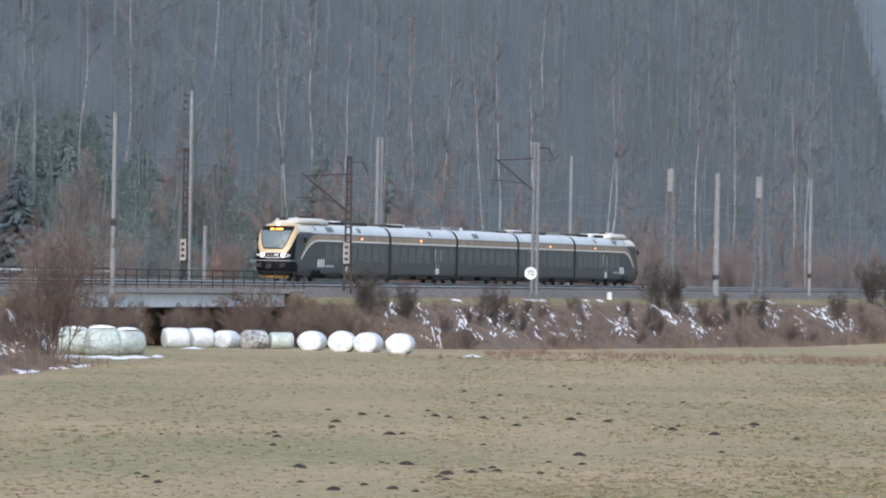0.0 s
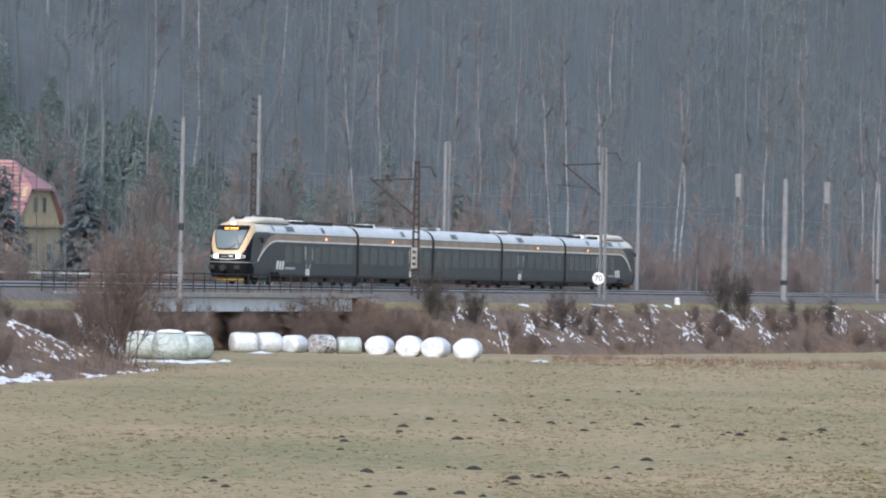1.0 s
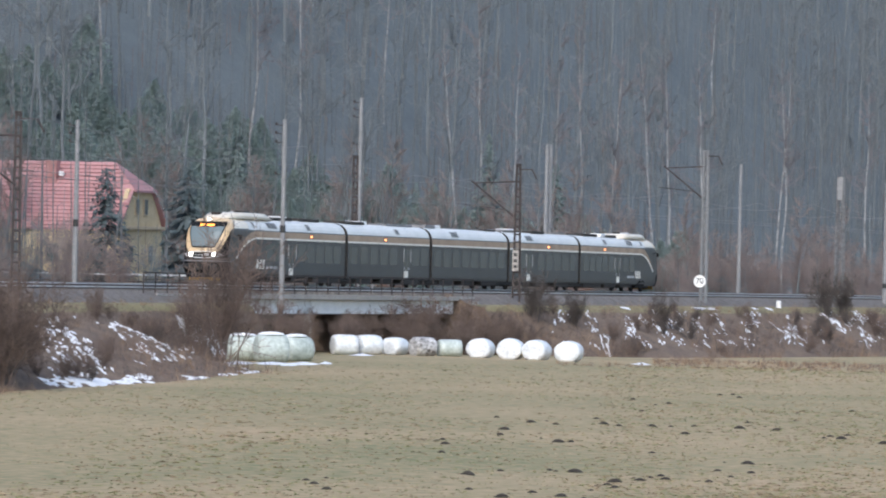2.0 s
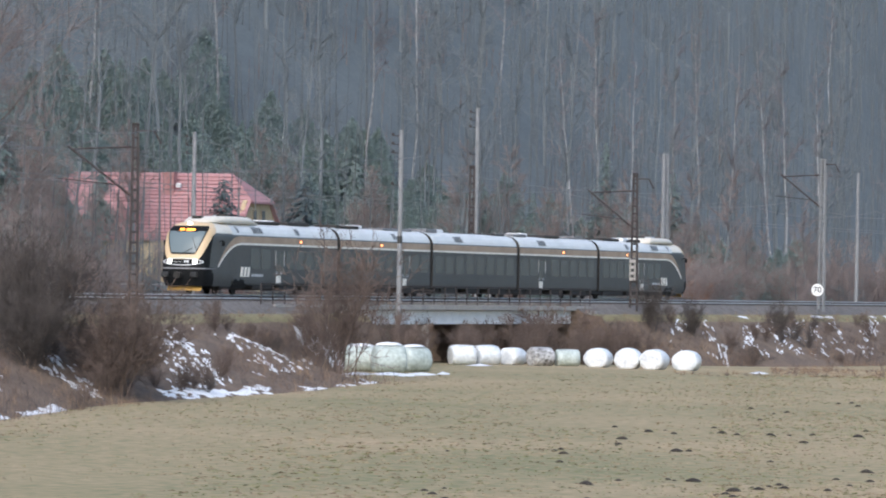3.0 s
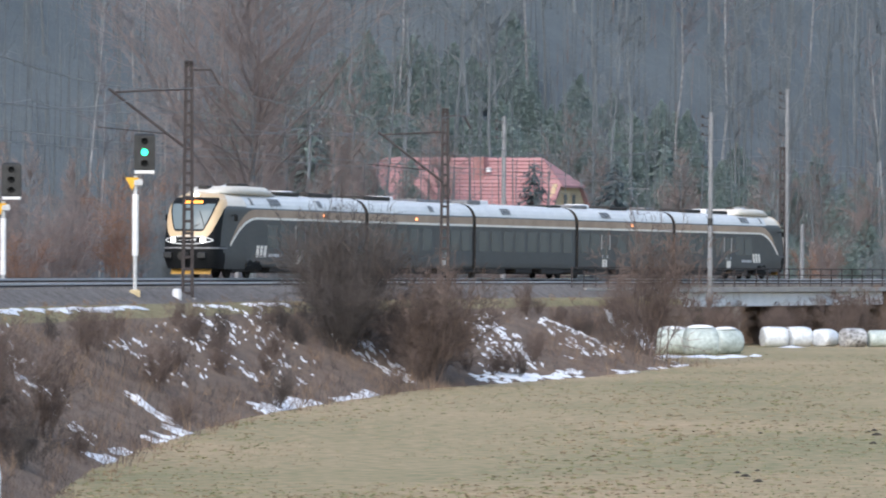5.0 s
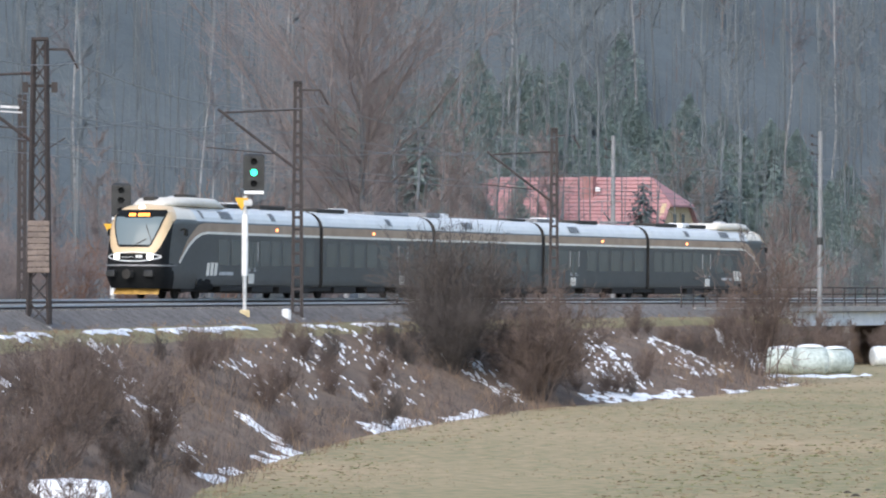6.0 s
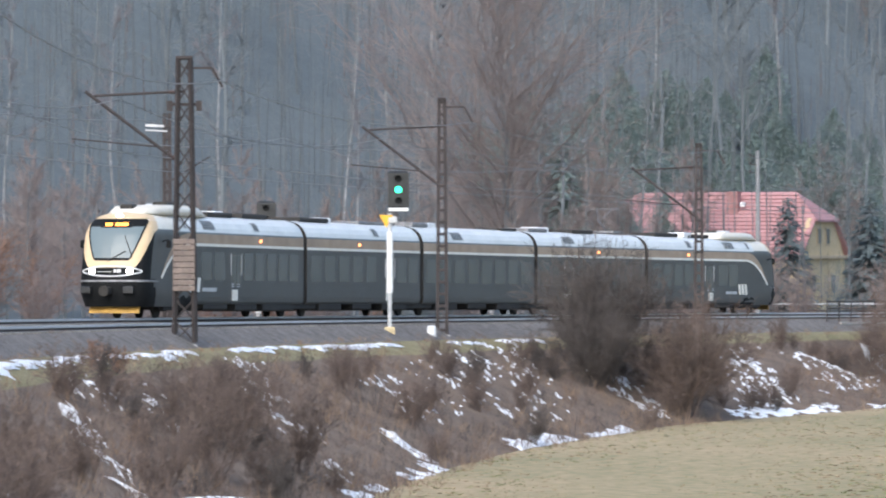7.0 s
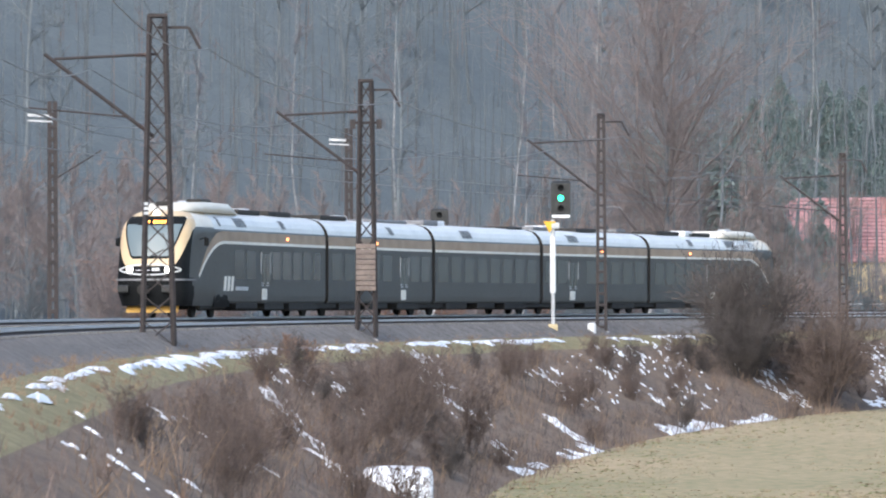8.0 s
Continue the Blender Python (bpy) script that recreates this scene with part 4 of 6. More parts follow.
ends = [-150, -118] + [s for s, h in near_masts] + [87, 132.5, 177.5, 218, 249.5, 300, 350, 400, 450]
for side, hm, sagm in ((4.7, 7.6, 0.9), (0.0, 7.6, 0.9)):
    sagging([along(s, side, hm) for s in ends], sagm, 0.017, "messenger_wire", "thin grey catenary messenger wire over the track")
    sagging([along(s, side + (0.25 if i % 2 else -0.25), 5.75) for i, s in enumerate(ends)], 0.03, 0.016, "contact_wire", "thin grey contact wire over the track")
sagging([along(s, 8.25, 8.2) for s in ends[:7]], 0.7, 0.018, "feeder_wire", "thin grey feeder wire along the masts")
sagging([along(s, -4.3, 8.2) for s in (-150, -90, -47, -3.75, 37, 80, 130, 180)], 0.5, 0.017, "feeder_wire", "thin grey feeder wire beyond the tracks")

# ---------------------------------------------------------------- signals and boards
def signal(at, label, lit):
    sig = holder("colour_light_signal", label, "signal", "signals", at=at)
    part("base", Shape().box((0, 0, 0.12), (0.42, 0.42, 0.5), bevel=0.04), "sandstone", sig, "sandy concrete base block")
    part("post", Shape().tube((0, 0, 0.3), (0, 0, 5.0), 0.085, n=12), "galv", sig)
    part("sleeve", Shape().tube((0, 0, 1.75), (0, 0, 4.25), 0.13, n=14), "white", sig, "white painted post sleeve")
    part("head", Shape().box((0.36, 0, 5.95), (0.86, 0.3, 1.52), bevel=0.09), "black", sig, "black signal head")
    part("plate", Shape().box((0.36, -0.02, 5.14), (0.8, 0.32, 0.14), bevel=0.02), "white", sig, "white plate under the head")
    for k in range(3):
        z = 5.5 + 0.45 * k
        g = Shape()
        for a in range(12):
            a0, a1 = math.pi * a / 12, math.pi * (a + 1) / 12
            g.add([(0.36 + 0.15 * math.cos(b), y, z + 0.15 * math.sin(b)) for b, y in ((a0, -0.16), (a1, -0.16), (a1, -0.36), (a0, -0.36))], [(0, 1, 2, 3)])
        part("hood", g, "black", sig)
        part("lens", Shape().tube((0.36, -0.14, z), (0.36, -0.18, z), 0.135, n=16), "lamp_green" if lit and k == 1 else "nose_black", sig, "lit green lens" if lit and k == 1 else "")
    part("triangle", Shape().add([(-0.42, -0.12, 4.92), (0.14, -0.12, 4.92), (-0.14, -0.12, 4.4), (-0.42, -0.09, 4.92), (0.14, -0.09, 4.92), (-0.14, -0.09, 4.4)], [(0, 2, 1), (3, 4, 5), (0, 1, 4, 3), (1, 2, 5, 4), (2, 0, 3, 5)]), "yellow", sig, "yellow triangular board")
    part("lamp_box", Shape().box((0.12, 0, 4.72), (0.34, 0.25, 0.3), bevel=0.05), "galv", sig)


signal(pose(*along(-5.0, 6.9, -0.75), 0, 0, turn(-5.0) + 14), "colour-light signal showing green on a white post", True)
signal(pose(*along(11.0, -4.0, -1.62), 0, 0, turn(11.0) + 14), "unlit colour-light signal on a white post beyond the tracks", False)
stub = new("marker_stone", Shape().rings([[(0.2 * k * math.cos(a), 0.2 * k * math.sin(a), z) for a in [2 * math.pi * i / 12 for i in range(12)]] for z, k in ((-0.3, 1), (0.42, 1), (0.5, 0.9), (0.55, 0.5))]).mesh("marker_stone", "white"))
stub.matrix_basis = pose(*along(0.4, 7.2, -0.9))
tagged(stub, "short white painted marker stone on the embankment crest", "marker")
for s, side in ((194.75, 8.2),):
    o = new("marker_stone", stub.data)
    o.matrix_basis = pose(*along(s, side, -1.0))
    tagged(o, "short white painted marker stone on the embankment crest", "marker")


def disc_board(s, side, base, zc, r, word, label, face):
    m = holder("speed_board", label, "sign", at=pose(*along(s, side, base), 0, 0, turn(s) + face))
    part("stake", Shape().tube((0, 0, 0), (0, 0, zc + r), 0.04, n=8), "steel", m)
    part("disc", Shape().tube((0, -0.06, zc), (0, -0.09, zc), r, n=28), "white", m, "white round board")
    if word:
        cu = bpy.data.curves.new("numerals", "FONT")
        cu.body, cu.size, cu.align_x, cu.align_y, cu.extrude = word, 0.62, "CENTER", "CENTER", 0.004
        ob = new("numerals", cu)
        me = bpy.data.meshes.new_from_object(ob)
        bpy.data.objects.remove(ob)
        me.materials.append(M["black"])
        part("numerals", me, None, m, "black numerals", at=pose(0, -0.1, zc, 90, 0, 0))
    return m


disc_board(174.75, 7.5, -0.95, 1.87, 0.46, "70", "white round speed board with black 70 beside the track", 14)
disc_board(167.4, -3.2, -0.95, 2.14, 0.42, "", "white round board beyond the tracks", 14)

# ---------------------------------------------------------------- house behind the tracks
house = holder("house", "yellow house with a big red tiled half-hipped roof", "house", at=pose(-44.95, 388.0, 0.0, 0, 0, -14))
HL, HW, EAVE, RIDGE, GZ = 17.5, 10.5, 7.0, 12.1, 2.4
x0, x1, y0, y1 = -HL / 2 - 0.2, HL / 2, -HW / 2, HW / 2
for a, b, nm in (((x0, y0), (x1, y0), "wall"), ((x1, y1), (x0, y1), "wall")):
    part(nm, Shape().box(((a[0] + b[0]) / 2, a[1], (GZ + EAVE) / 2), (HL, 0.35, EAVE - GZ), bevel=0.01), "render", house)
for x in (x0 + 0.18, x1 - 0.18):
    g = Shape().rings([[(x + dx, y0 + 0.18, GZ), (x + dx, y1 - 0.18, GZ), (x + dx, y1 - 0.18, EAVE), (x + dx, y1 - 2.6, 10.0), (x + dx, y0 + 2.6, 10.0), (x + dx, y0 + 0.18, EAVE)] for dx in (-0.17, 0.17)])
    part("gable_wall", g, "render", house)
part("eave_board", Shape().box((x1 + 0.12, 0, EAVE - 0.05), (0.4, HW + 0.6, 0.28), bevel=0.03), "frame", house)


def slope_points():
    """The four roof planes, as outlines (eave corners, then ridge)."""
    e, o = EAVE - 0.1, 0.45
    rl, rr = x0 + 2.2, x1 - 2.2
    front = [(x0 - o, y0 - o, e), (x1 + 0.25, y0 - o, e), (x1 + 0.3, y0 + 2.7, 9.95), (rr, 0, RIDGE), (rl, 0, RIDGE), (x0 - 0.3, y0 + 2.7, 9.95)]
    back = [(-p[0] + x0 + x1, -p[1], p[2]) for p in front]
    hip_r = [(x1 + 0.45, y0 + 2.6, 9.9), (x1 + 0.45, y1 - 2.6, 9.9), (rr, 0, RIDGE)]
    hip_l = [(x0 - 0.45, y1 - 2.6, 9.9), (x0 - 0.45, y0 + 2.6, 9.9), (rl, 0, RIDGE)]
    return front, back, hip_r, hip_l


for pts in slope_points():
    n = len(pts)
    g = Shape().add([Vector(p) for p in pts] + [Vector(p) - Vector((0, 0, 0.18)) for p in pts], [tuple(range(n)), tuple(range(n, 2 * n))[::-1]] + [(i, n + i, n + (i + 1) % n, (i + 1) % n) for i in range(n)])
    part("roof", g, "tile", house, "red tiled roof slope, colour paled for haze")
# tile courses on the front slope
front = slope_points()[0]
for k in range(17):
    u = (k + 0.5) / 17.5
    z = EAVE - 0.1 + (RIDGE - EAVE + 0.1) * u
    y = y0 - 0.45 + (0.45 - y0) * u
    cut = max(0.0, (z - 9.95) / (RIDGE - 9.95)) * 2.2
    xa, xb = x0 - 0.4 + cut * 1.15, x1 + 0.22 - cut * 1.1
    part("tile_course", Shape().box(((xa + xb) / 2, y - 0.03, z + 0.05), (xb - xa, 0.16, 0.09), bevel=0.03), "tile", house)
part("chimney", Shape().box((1.9, -1.6, 11.1), (0.9, 0.8, 1.9), bevel=0.03).box((1.9, -1.6, 12.05), (1.02, 0.92, 0.14)), "brick", house, "red brick chimney in the roof's haze-paled tone")
part("skylight", Shape().box((2.75, -1.9, 11.1), (0.35, 0.25, 0.35), bevel=0.03), "white", house)
for yy in (-1.0, 1.0):
    w = part("window", Shape().box((x1 + 0.03, yy, 8.6), (0.1, 0.95, 1.4), bevel=0.02), "frame", house)
    part("pane", Shape().box((x1 + 0.09, yy, 8.6), (0.04, 0.7, 1.15)), "glass", w)
for i in range(5):
    xx = x0 + 2.2 + 3.4 * i
    w = part("window", Shape().box((xx, y0 - 0.2, 4.9), (1.3, 0.12, 1.6), bevel=0.02), "frame", house)
    part("pane", Shape().box((xx, y0 - 0.27, 4.9), (1.05, 0.04, 1.35)), "glass", w)
for i in range(2):
    w = part("window", Shape().box((x1 + 0.03, -2.4 + 4.6 * i, 4.9), (0.1, 1.2, 1.5), bevel=0.02), "frame", house)
    part("pane", Shape().box((x1 + 0.09, -2.4 + 4.6 * i, 4.9), (0.04, 0.95, 1.25)), "glass", w)
fence = holder("garden_fence", "low grey fence with snow on the rail by the house", "fence", at=pose(-38, 352, 2.6, 0, 0, 6))
for i in range(14):
    part("post", Shape().box((-10 + 1.9 * i, 0, 0.6), (0.14, 0.14, 1.3), bevel=0.02), "rust", fence)
part("rail", Shape().box((2.3, -0.08, 1.0), (25.2, 0.07, 0.12), bevel=0.02), "galv", fence)
part("rail", Shape().box((2.3, -0.08, 0.5), (25.2, 0.07, 0.12), bevel=0.02), "rust", fence)

# ---------------------------------------------------------------- wrapped bales on the meadow
def bale_mesh(seed, r, w, mat, lying=True):
    rnd = random.Random(seed)
    rings = []
    for k, (u, q) in enumerate(((-1, 0.62), (-0.97, 0.84), (-0.88, 0.96), (-0.5, 1.0), (0, 1.01), (0.5, 1.0), (0.88, 0.96), (0.97, 0.84), (1, 0.62))):
        ring = []
        for i in range(26):
            a = 2 * math.pi * i / 26
            rr = r * q * (1 + 0.045 * noise.noise((math.cos(a) * 2 + seed, math.sin(a) * 2, u * 2)) + 0.03 * noise.noise((math.cos(a) * 6 + seed, math.sin(a) * 6, u * 5)))
            z = rr * math.sin(a)
            z = max(z, -0.86 * r)
            ring.append((u * w / 2 + 0.02 * rnd.random(), rr * math.cos(a) * 1.02, z + 0.86 * r))
        rings.append(ring)
    return Shape().rings(rings).mesh("bale", mat, True)


BALES = [(-15.0, 286.0, 0.64, "bale", 20), (-13.7, 287.6, 0.66, "bale", 35), (-12.2, 289.5, 0.6, "bale", 60), (-10.5, 288.0, 0.6, "bale_torn", 30), (-8.95, 288.6, 0.56, "bale_green", 15), (-7.05, 285.9, 0.66, "bale", 75), (-5.23, 282.3, 0.66, "bale", 80), (-3.74, 281.9, 0.65, "bale", 70), (-1.88, 279.3, 0.68, "bale", 78)]
WORDS = {"bale": "round bale in clean white film on the meadow", "bale_green": "round bale in greenish stained white film", "bale_torn": "torn round bale with dark hay showing"}
for i, (x, y, r, mat, a) in enumerate(BALES):
    o = new("bale", bale_mesh(i, r * 1.07, 1.32, mat))
    o.matrix_basis = pose(x, y, field_z(y) - 0.02, 0, 0, a)
    o.scale = (1.12 if i < 2 else 1.05, 1.05, 0.93 - 0.03 * (i % 3))
    tagged(o, WORDS[mat], "bale", "wrapped bales")
for i, (x, y, r, a) in enumerate(((-19.15, 262.0, 0.74, 6), (-17.55, 260.6, 0.80, 18), (-16.45, 264.0, 0.72, 46))):
    o = new("bale", bale_mesh(20 + i, r, 1.7, "bale_green"))
    o.matrix_basis = pose(x, y, field_z(y) + 0.0, 0, 0, a)
    tagged(o, "large bale in greenish white film with snow on top", "bale", "wrapped bales")
    g = Shape().rings([[(q * 0.72 * math.cos(b) * (1 + 0.1 * noise.noise((3 * math.cos(b), 3 * math.sin(b), i))), q * 0.42 * math.sin(b), z) for b in [2 * math.pi * k / 20 for k in range(20)]] for q, z in ((1.02, 1.68 * r / 0.92), (0.95, 1.76 * r / 0.92), (0.6, 1.84 * r / 0.92), (0.1, 1.87 * r / 0.92))])
    part("snow_cap", g, "snow", o, "snow lying on the bale", smooth=True)
for i, (x, y, r) in enumerate(((-24.2, 109.5, 0.90), (-25.7, 109.0, 0.72))):
    o = new("bale", bale_mesh(30 + i, r, 1.9, "snow"))
    o.matrix_basis = pose(x, y, field_z(y) - (0.12 if i == 0 else 0.24), 0, 0, 12 + 60 * i)
    tagged(o, "snow-white wrapped bale at the foot of the embankment", "bale", "wrapped bales")

# ---------------------------------------------------------------- molehills
MOLES = [(-3.42, 176), (-2.6, 183.3), (0.12, 183.5), (1.9, 182.7), (3.05, 176.4), (5.15, 182.6), (6.48, 181.6), (8.58, 175.4), (9.9, 172.1), (-1.42, 167.1), (-5.13, 163.3), (-3.86, 144.2), (-7.39, 133.3), (1.18, 142.7), (1.93, 143.7), (4.65, 154.9), (-2.59, 131.2), (-1.02, 132.3), (-0.73, 147.2), (2.88, 209.4), (6.18, 220.2), (11.89, 181.5), (0.44, 141.5)]
rnd = random.Random(5)


def molehill(x, y, r, i):
    rings = []
    for k, (q, z) in enumerate(((1.0, -0.03), (0.8, 0.06), (0.5, 0.15), (0.15, 0.2))):
        rings.append([(q * r * math.cos(a) * (1 + 0.25 * noise.noise((math.cos(a) * 1.5 + i, math.sin(a) * 1.5, k * 0.4))), q * r * math.sin(a) * 0.9, z * r / 0.3 * 0.62 + 0.02 * noise.noise((i, a, k))) for a in [2 * math.pi * j / 14 for j in range(14)]])
    o = new("molehill", Shape().rings(rings).mesh("molehill", "soil", True))
    o.matrix_basis = pose(x, y, field_z(y) + 0.10 * noise.noise((x * 0.06, y * 0.03, 5)), 0, 0, 40 * i)
    tagged(o, "small dark heap of fresh soil in the grass", "molehill", "molehills")


for i, (x, y) in enumerate(MOLES):
    molehill(x, y, 0.17 + 0.12 * rnd.random(), i)
    for k in range(2):
        molehill(x + rnd.gauss(0, 0.7), y + rnd.gauss(0, 2.5), 0.07 + 0.1 * rnd.random(), 100 + 10 * i + k)
for k in range(22):
    molehill(rnd.uniform(-9, 14), rnd.uniform(128, 215), 0.06 + 0.13 * rnd.random(), 500 + k)

# ---------------------------------------------------------------- snow on the embankment
rng = np.random.default_rng(11)


def snow_patch(g, s, side, ls, ld, thick=0.05, seed=0, shear=0.0):
    """A ragged patch on the bank, ls long along the line and ld down the slope."""
    n = 22
    c = along(s, side)
    vs = [(c.x, c.y, bank_z(s, side) + thick + 0.03)]
    for k, (q, h) in enumerate(((0.6, thick + 0.02), (1.0, 0.015))):
        for i in range(n):
            a = 2 * math.pi * i / n
            w = q * (0.62 + 0.75 * noise.noise((1.3 * math.cos(a) + seed * 1.7, 1.3 * math.sin(a), seed * 0.3)) + 0.7 * noise.noise((3 * math.cos(a), 4 * math.sin(a) + seed * 1.37, 1)) + 0.5 * noise.noise((7 * math.cos(a) + seed * 0.7, 7 * math.sin(a), 2)))
            dd = side + ld / 2 * w * math.sin(a)
            ss = s + ls / 2 * w * math.cos(a) + shear * (dd - side)
            p = along(ss, dd)
            vs.append((p.x, p.y, bank_z(ss, dd) + h))
    fs = [(0, 1 + i, 1 + (i + 1) % n) for i in range(n)] + [(1 + i, 1 + n + i, 1 + n + (i + 1) % n, 1 + (i + 1) % n) for i in range(n)]
    g.add(vs, fs)


g = Shape()
k = 0
for s0, s1 in ((-170, -106), (-104, -64), (-62, -44), (-36, -12), (-1, 4), (7, 13)):
    s = s0
    while s < s1:
        thin = 0.55 if s < -100 else 1.0
        snow_patch(g, s, 8.3 + 0.5 * random.random(), 2.4 + 2.4 * random.random(), (0.4 + 0.7 * random.random()) * thin, 0.06, k)
        s += (1.5 + 1.5 * random.random()) / thin
        k += 1


def snow_band(s0, d0, s1, d1, wide, count, big=1.0):
    """Ragged flecks strewn along a line on the slope, from (s0, d0) down to (s1, d1)."""
    global k
    run = (s1 - s0) / (d1 - d0) if abs(d1 - d0) > 0.4 else 0.0
    for _ in range(int(count * 1.7)):
        u = random.random()
        d = d0 + (d1 - d0) * u + random.gauss(0, 0.15)
        s = s0 + (s1 - s0) * u + random.gauss(0, wide)
        d = min(max(d, 8.8), toe(s) - 0.1)
        if 75.5 < s < 122.5:
            continue
        sz = big * (0.28 + 0.95 * random.random() ** 2.2)
        snow_patch(g, s, d, 0.55 * sz + 0.2, 0.8 * sz, 0.04, 3000 + k, shear=run * random.uniform(0.6, 1.1))
        k += 1


# snow bands slanted to fit the camera's view: line start, side start, line end, side end, spread, flecks, size
for band in ((-40, 9.2, -60, 15.6, 1.3, 46, 1.0), (-41, 14.6, -43, 16.6, 0.7, 12, 1.6), (-24, 11.2, -31, 14.6, 1.6, 18, 0.9), (-84, 10.6, -103, 13.9, 1.2, 52, 0.85), (-118, 10.2, -121, 12.4, 3.0, 9, 0.55), (-146, 9.6, -148, 11.4, 3.5, 8, 0.55), (-66, 10.2, -72, 12.6, 1.4, 10, 0.7), (-70, 9.2, -78, 11.0, 1.6, 12, 0.7),
             (38, 10.6, 20, 17.8, 1.5, 44, 1.1), (33, 11.4, 16, 18.0, 1.8, 36, 1.0), (44, 11.5, 32, 18.0, 1.8, 30, 1.0), (49, 11.2, 37, 17.4, 1.6, 32, 1.0), (4, 9.0, -12, 15.4, 2.2, 34, 0.9), (-3, 9.4, -18, 15.0, 2.0, 20, 0.8), (13, 11.0, 3, 16.6, 1.2, 24, 1.0), (-12, 10.0, -22, 14.0, 2.6, 18, 0.7)):
    snow_band(*band)
# remains along the foot of the slope
for s0, s1, up, n in ((12, 24, 1.0, 26), (-27, -15, 0.7, 22), (-12, -3, 0.4, 14), (26, 46, 0.5, 14), (-52, -44, 0.5, 10), (-66, -58, 0.6, 8), (60, 70, 1.0, 14)):
    for i in range(n):
        s = random.uniform(s0, s1)
        snow_patch(g, s, toe(s) - up * random.uniform(0.4, 1.4), 0.8 + 2.2 * random.random(), 0.5 + 0.7 * random.random(), 0.05, 5000 + k)
        k += 1
# the far side of the bridge, thickly streaked at the same view-fitted slant
for i in range(150):
    s = random.uniform(134, 330)
    if noise.noise((s * 0.06, 0, 4)) < -0.12:
        continue
    d = random.choice((9.2, 9.6, 10.4, 11.5, 12.5))
    snow_band(s, d, s - random.uniform(4, 9), d + random.uniform(1.6, 3.4), 0.55, 5, 1.15)
for s, ls in ((152, 2), (171, 4), (174, 3), (186, 2), (246, 3), (190, 2)):
    snow_patch(g, s, 8.7, ls, 0.8, 0.05, 6000 + s)
tagged(new("snow_patches", g.mesh("snow_patches", "snow", True)), "ragged patches of old snow on the embankment", "snow", kind="stuff")
g = Shape()
for x, y, lx, ly in ((-20.2, 253.0, 2.0, 6.0), (-18.9, 256.0, 2.4, 5.0), (-17.2, 256.8, 2.6, 4.4), (-15.6, 257.6, 2.0, 4.0), (-19.4, 250.5, 1.4, 3.5), (-16.2, 254.5, 1.2, 2.6), (-14.6, 259.5, 1.2, 2.4), (-13.8, 283.0, 1.6, 2.0), (2.2, 273.0, 1.3, 2.0), (-21.2, 246.5, 1.4, 4.0)):
    n = 20
    ring = [(x + lx / 2 * math.cos(a) * (0.75 + 0.6 * noise.noise((2 * math.cos(a) + x, 2 * math.sin(a), 0))), y + ly / 2 * math.sin(a)) for a in [2 * math.pi * i / n for i in range(n)]]
    g.add([(x, y, field_z(y) + 0.14)] + [(a, b, field_z(y) + 0.02) for a, b in ring], [(0, 1 + i, 1 + (i + 1) % n) for i in range(n)])
tagged(new("meadow_snow", g.mesh("meadow_snow", "snow", True)), "thin remains of snow beside the bales", "snow", kind="stuff")


# ---------------------------------------------------------------- brush, bushes and grass
def fan(rng, n, h, spread, base=0.25, r=0.012, sub=3, curve=0.25):
    """Stems that fan out of a point, each with side twigs: arrays of segments."""
    P0, P1, R0, R1 = [], [], [], []
    for i in range(n):
        a = rng.uniform(0, 2 * math.pi)
        lean = rng.uniform(0.05, 1.0) ** 0.8 * spread
        p = np.array([base * rng.normal() * 0.5, base * rng.normal() * 0.5, -0.1])
        d = np.array([math.cos(a) * lean, math.sin(a) * lean, 1.0])
        d /= np.linalg.norm(d)
        ln = h * rng.uniform(0.55, 1.05) * (1 - 0.3 * lean / max(spread, 0.01))
        steps = 4 if n > 12 else 3
        for k in range(steps):
            d2 = d + rng.normal(0, 0.13, 3) + np.array([0, 0, curve * (0.15 if k > 1 else 0)])
            d2 /= np.linalg.norm(d2)
            q = p + d2 * ln / steps
            ra, rb = r * (1 - k / steps * 0.8), r * (1 - (k + 1) / steps * 0.8)
            P0.append(p), P1.append(q), R0.append(ra), R1.append(rb)
            if k >= 1 or n > 20:
                for _ in range(sub):
                    e = d2 + rng.normal(0, 0.5, 3)
                    e[2] = abs(e[2]) + 0.15
                    e /= np.linalg.norm(e)
                    u = p + (q - p) * rng.uniform(0, 1)
                    v = u + e * h * rng.uniform(0.10, 0.26)
                    P0.append(u), P1.append(v), R0.append(rb * 0.6), R1.append(rb * 0.25)
                    for _ in range(2 if sub > 2 else 0):
                        e2 = e + rng.normal(0, 0.5, 3)
                        e2 /= np.linalg.norm(e2)
                        w = u + (v - u) * rng.uniform(0.3, 1)
                        P0.append(w), P1.append(w + e2 * h * rng.uniform(0.06, 0.14)), R0.append(rb * 0.4), R1.append(rb * 0.2)
            p, d = q, d2
    return np.array(P0), np.array(P1), np.array(R0), np.array(R1)


def merge(lists):
    return [np.concatenate([q[i] for q in lists]) for i in range(4)]


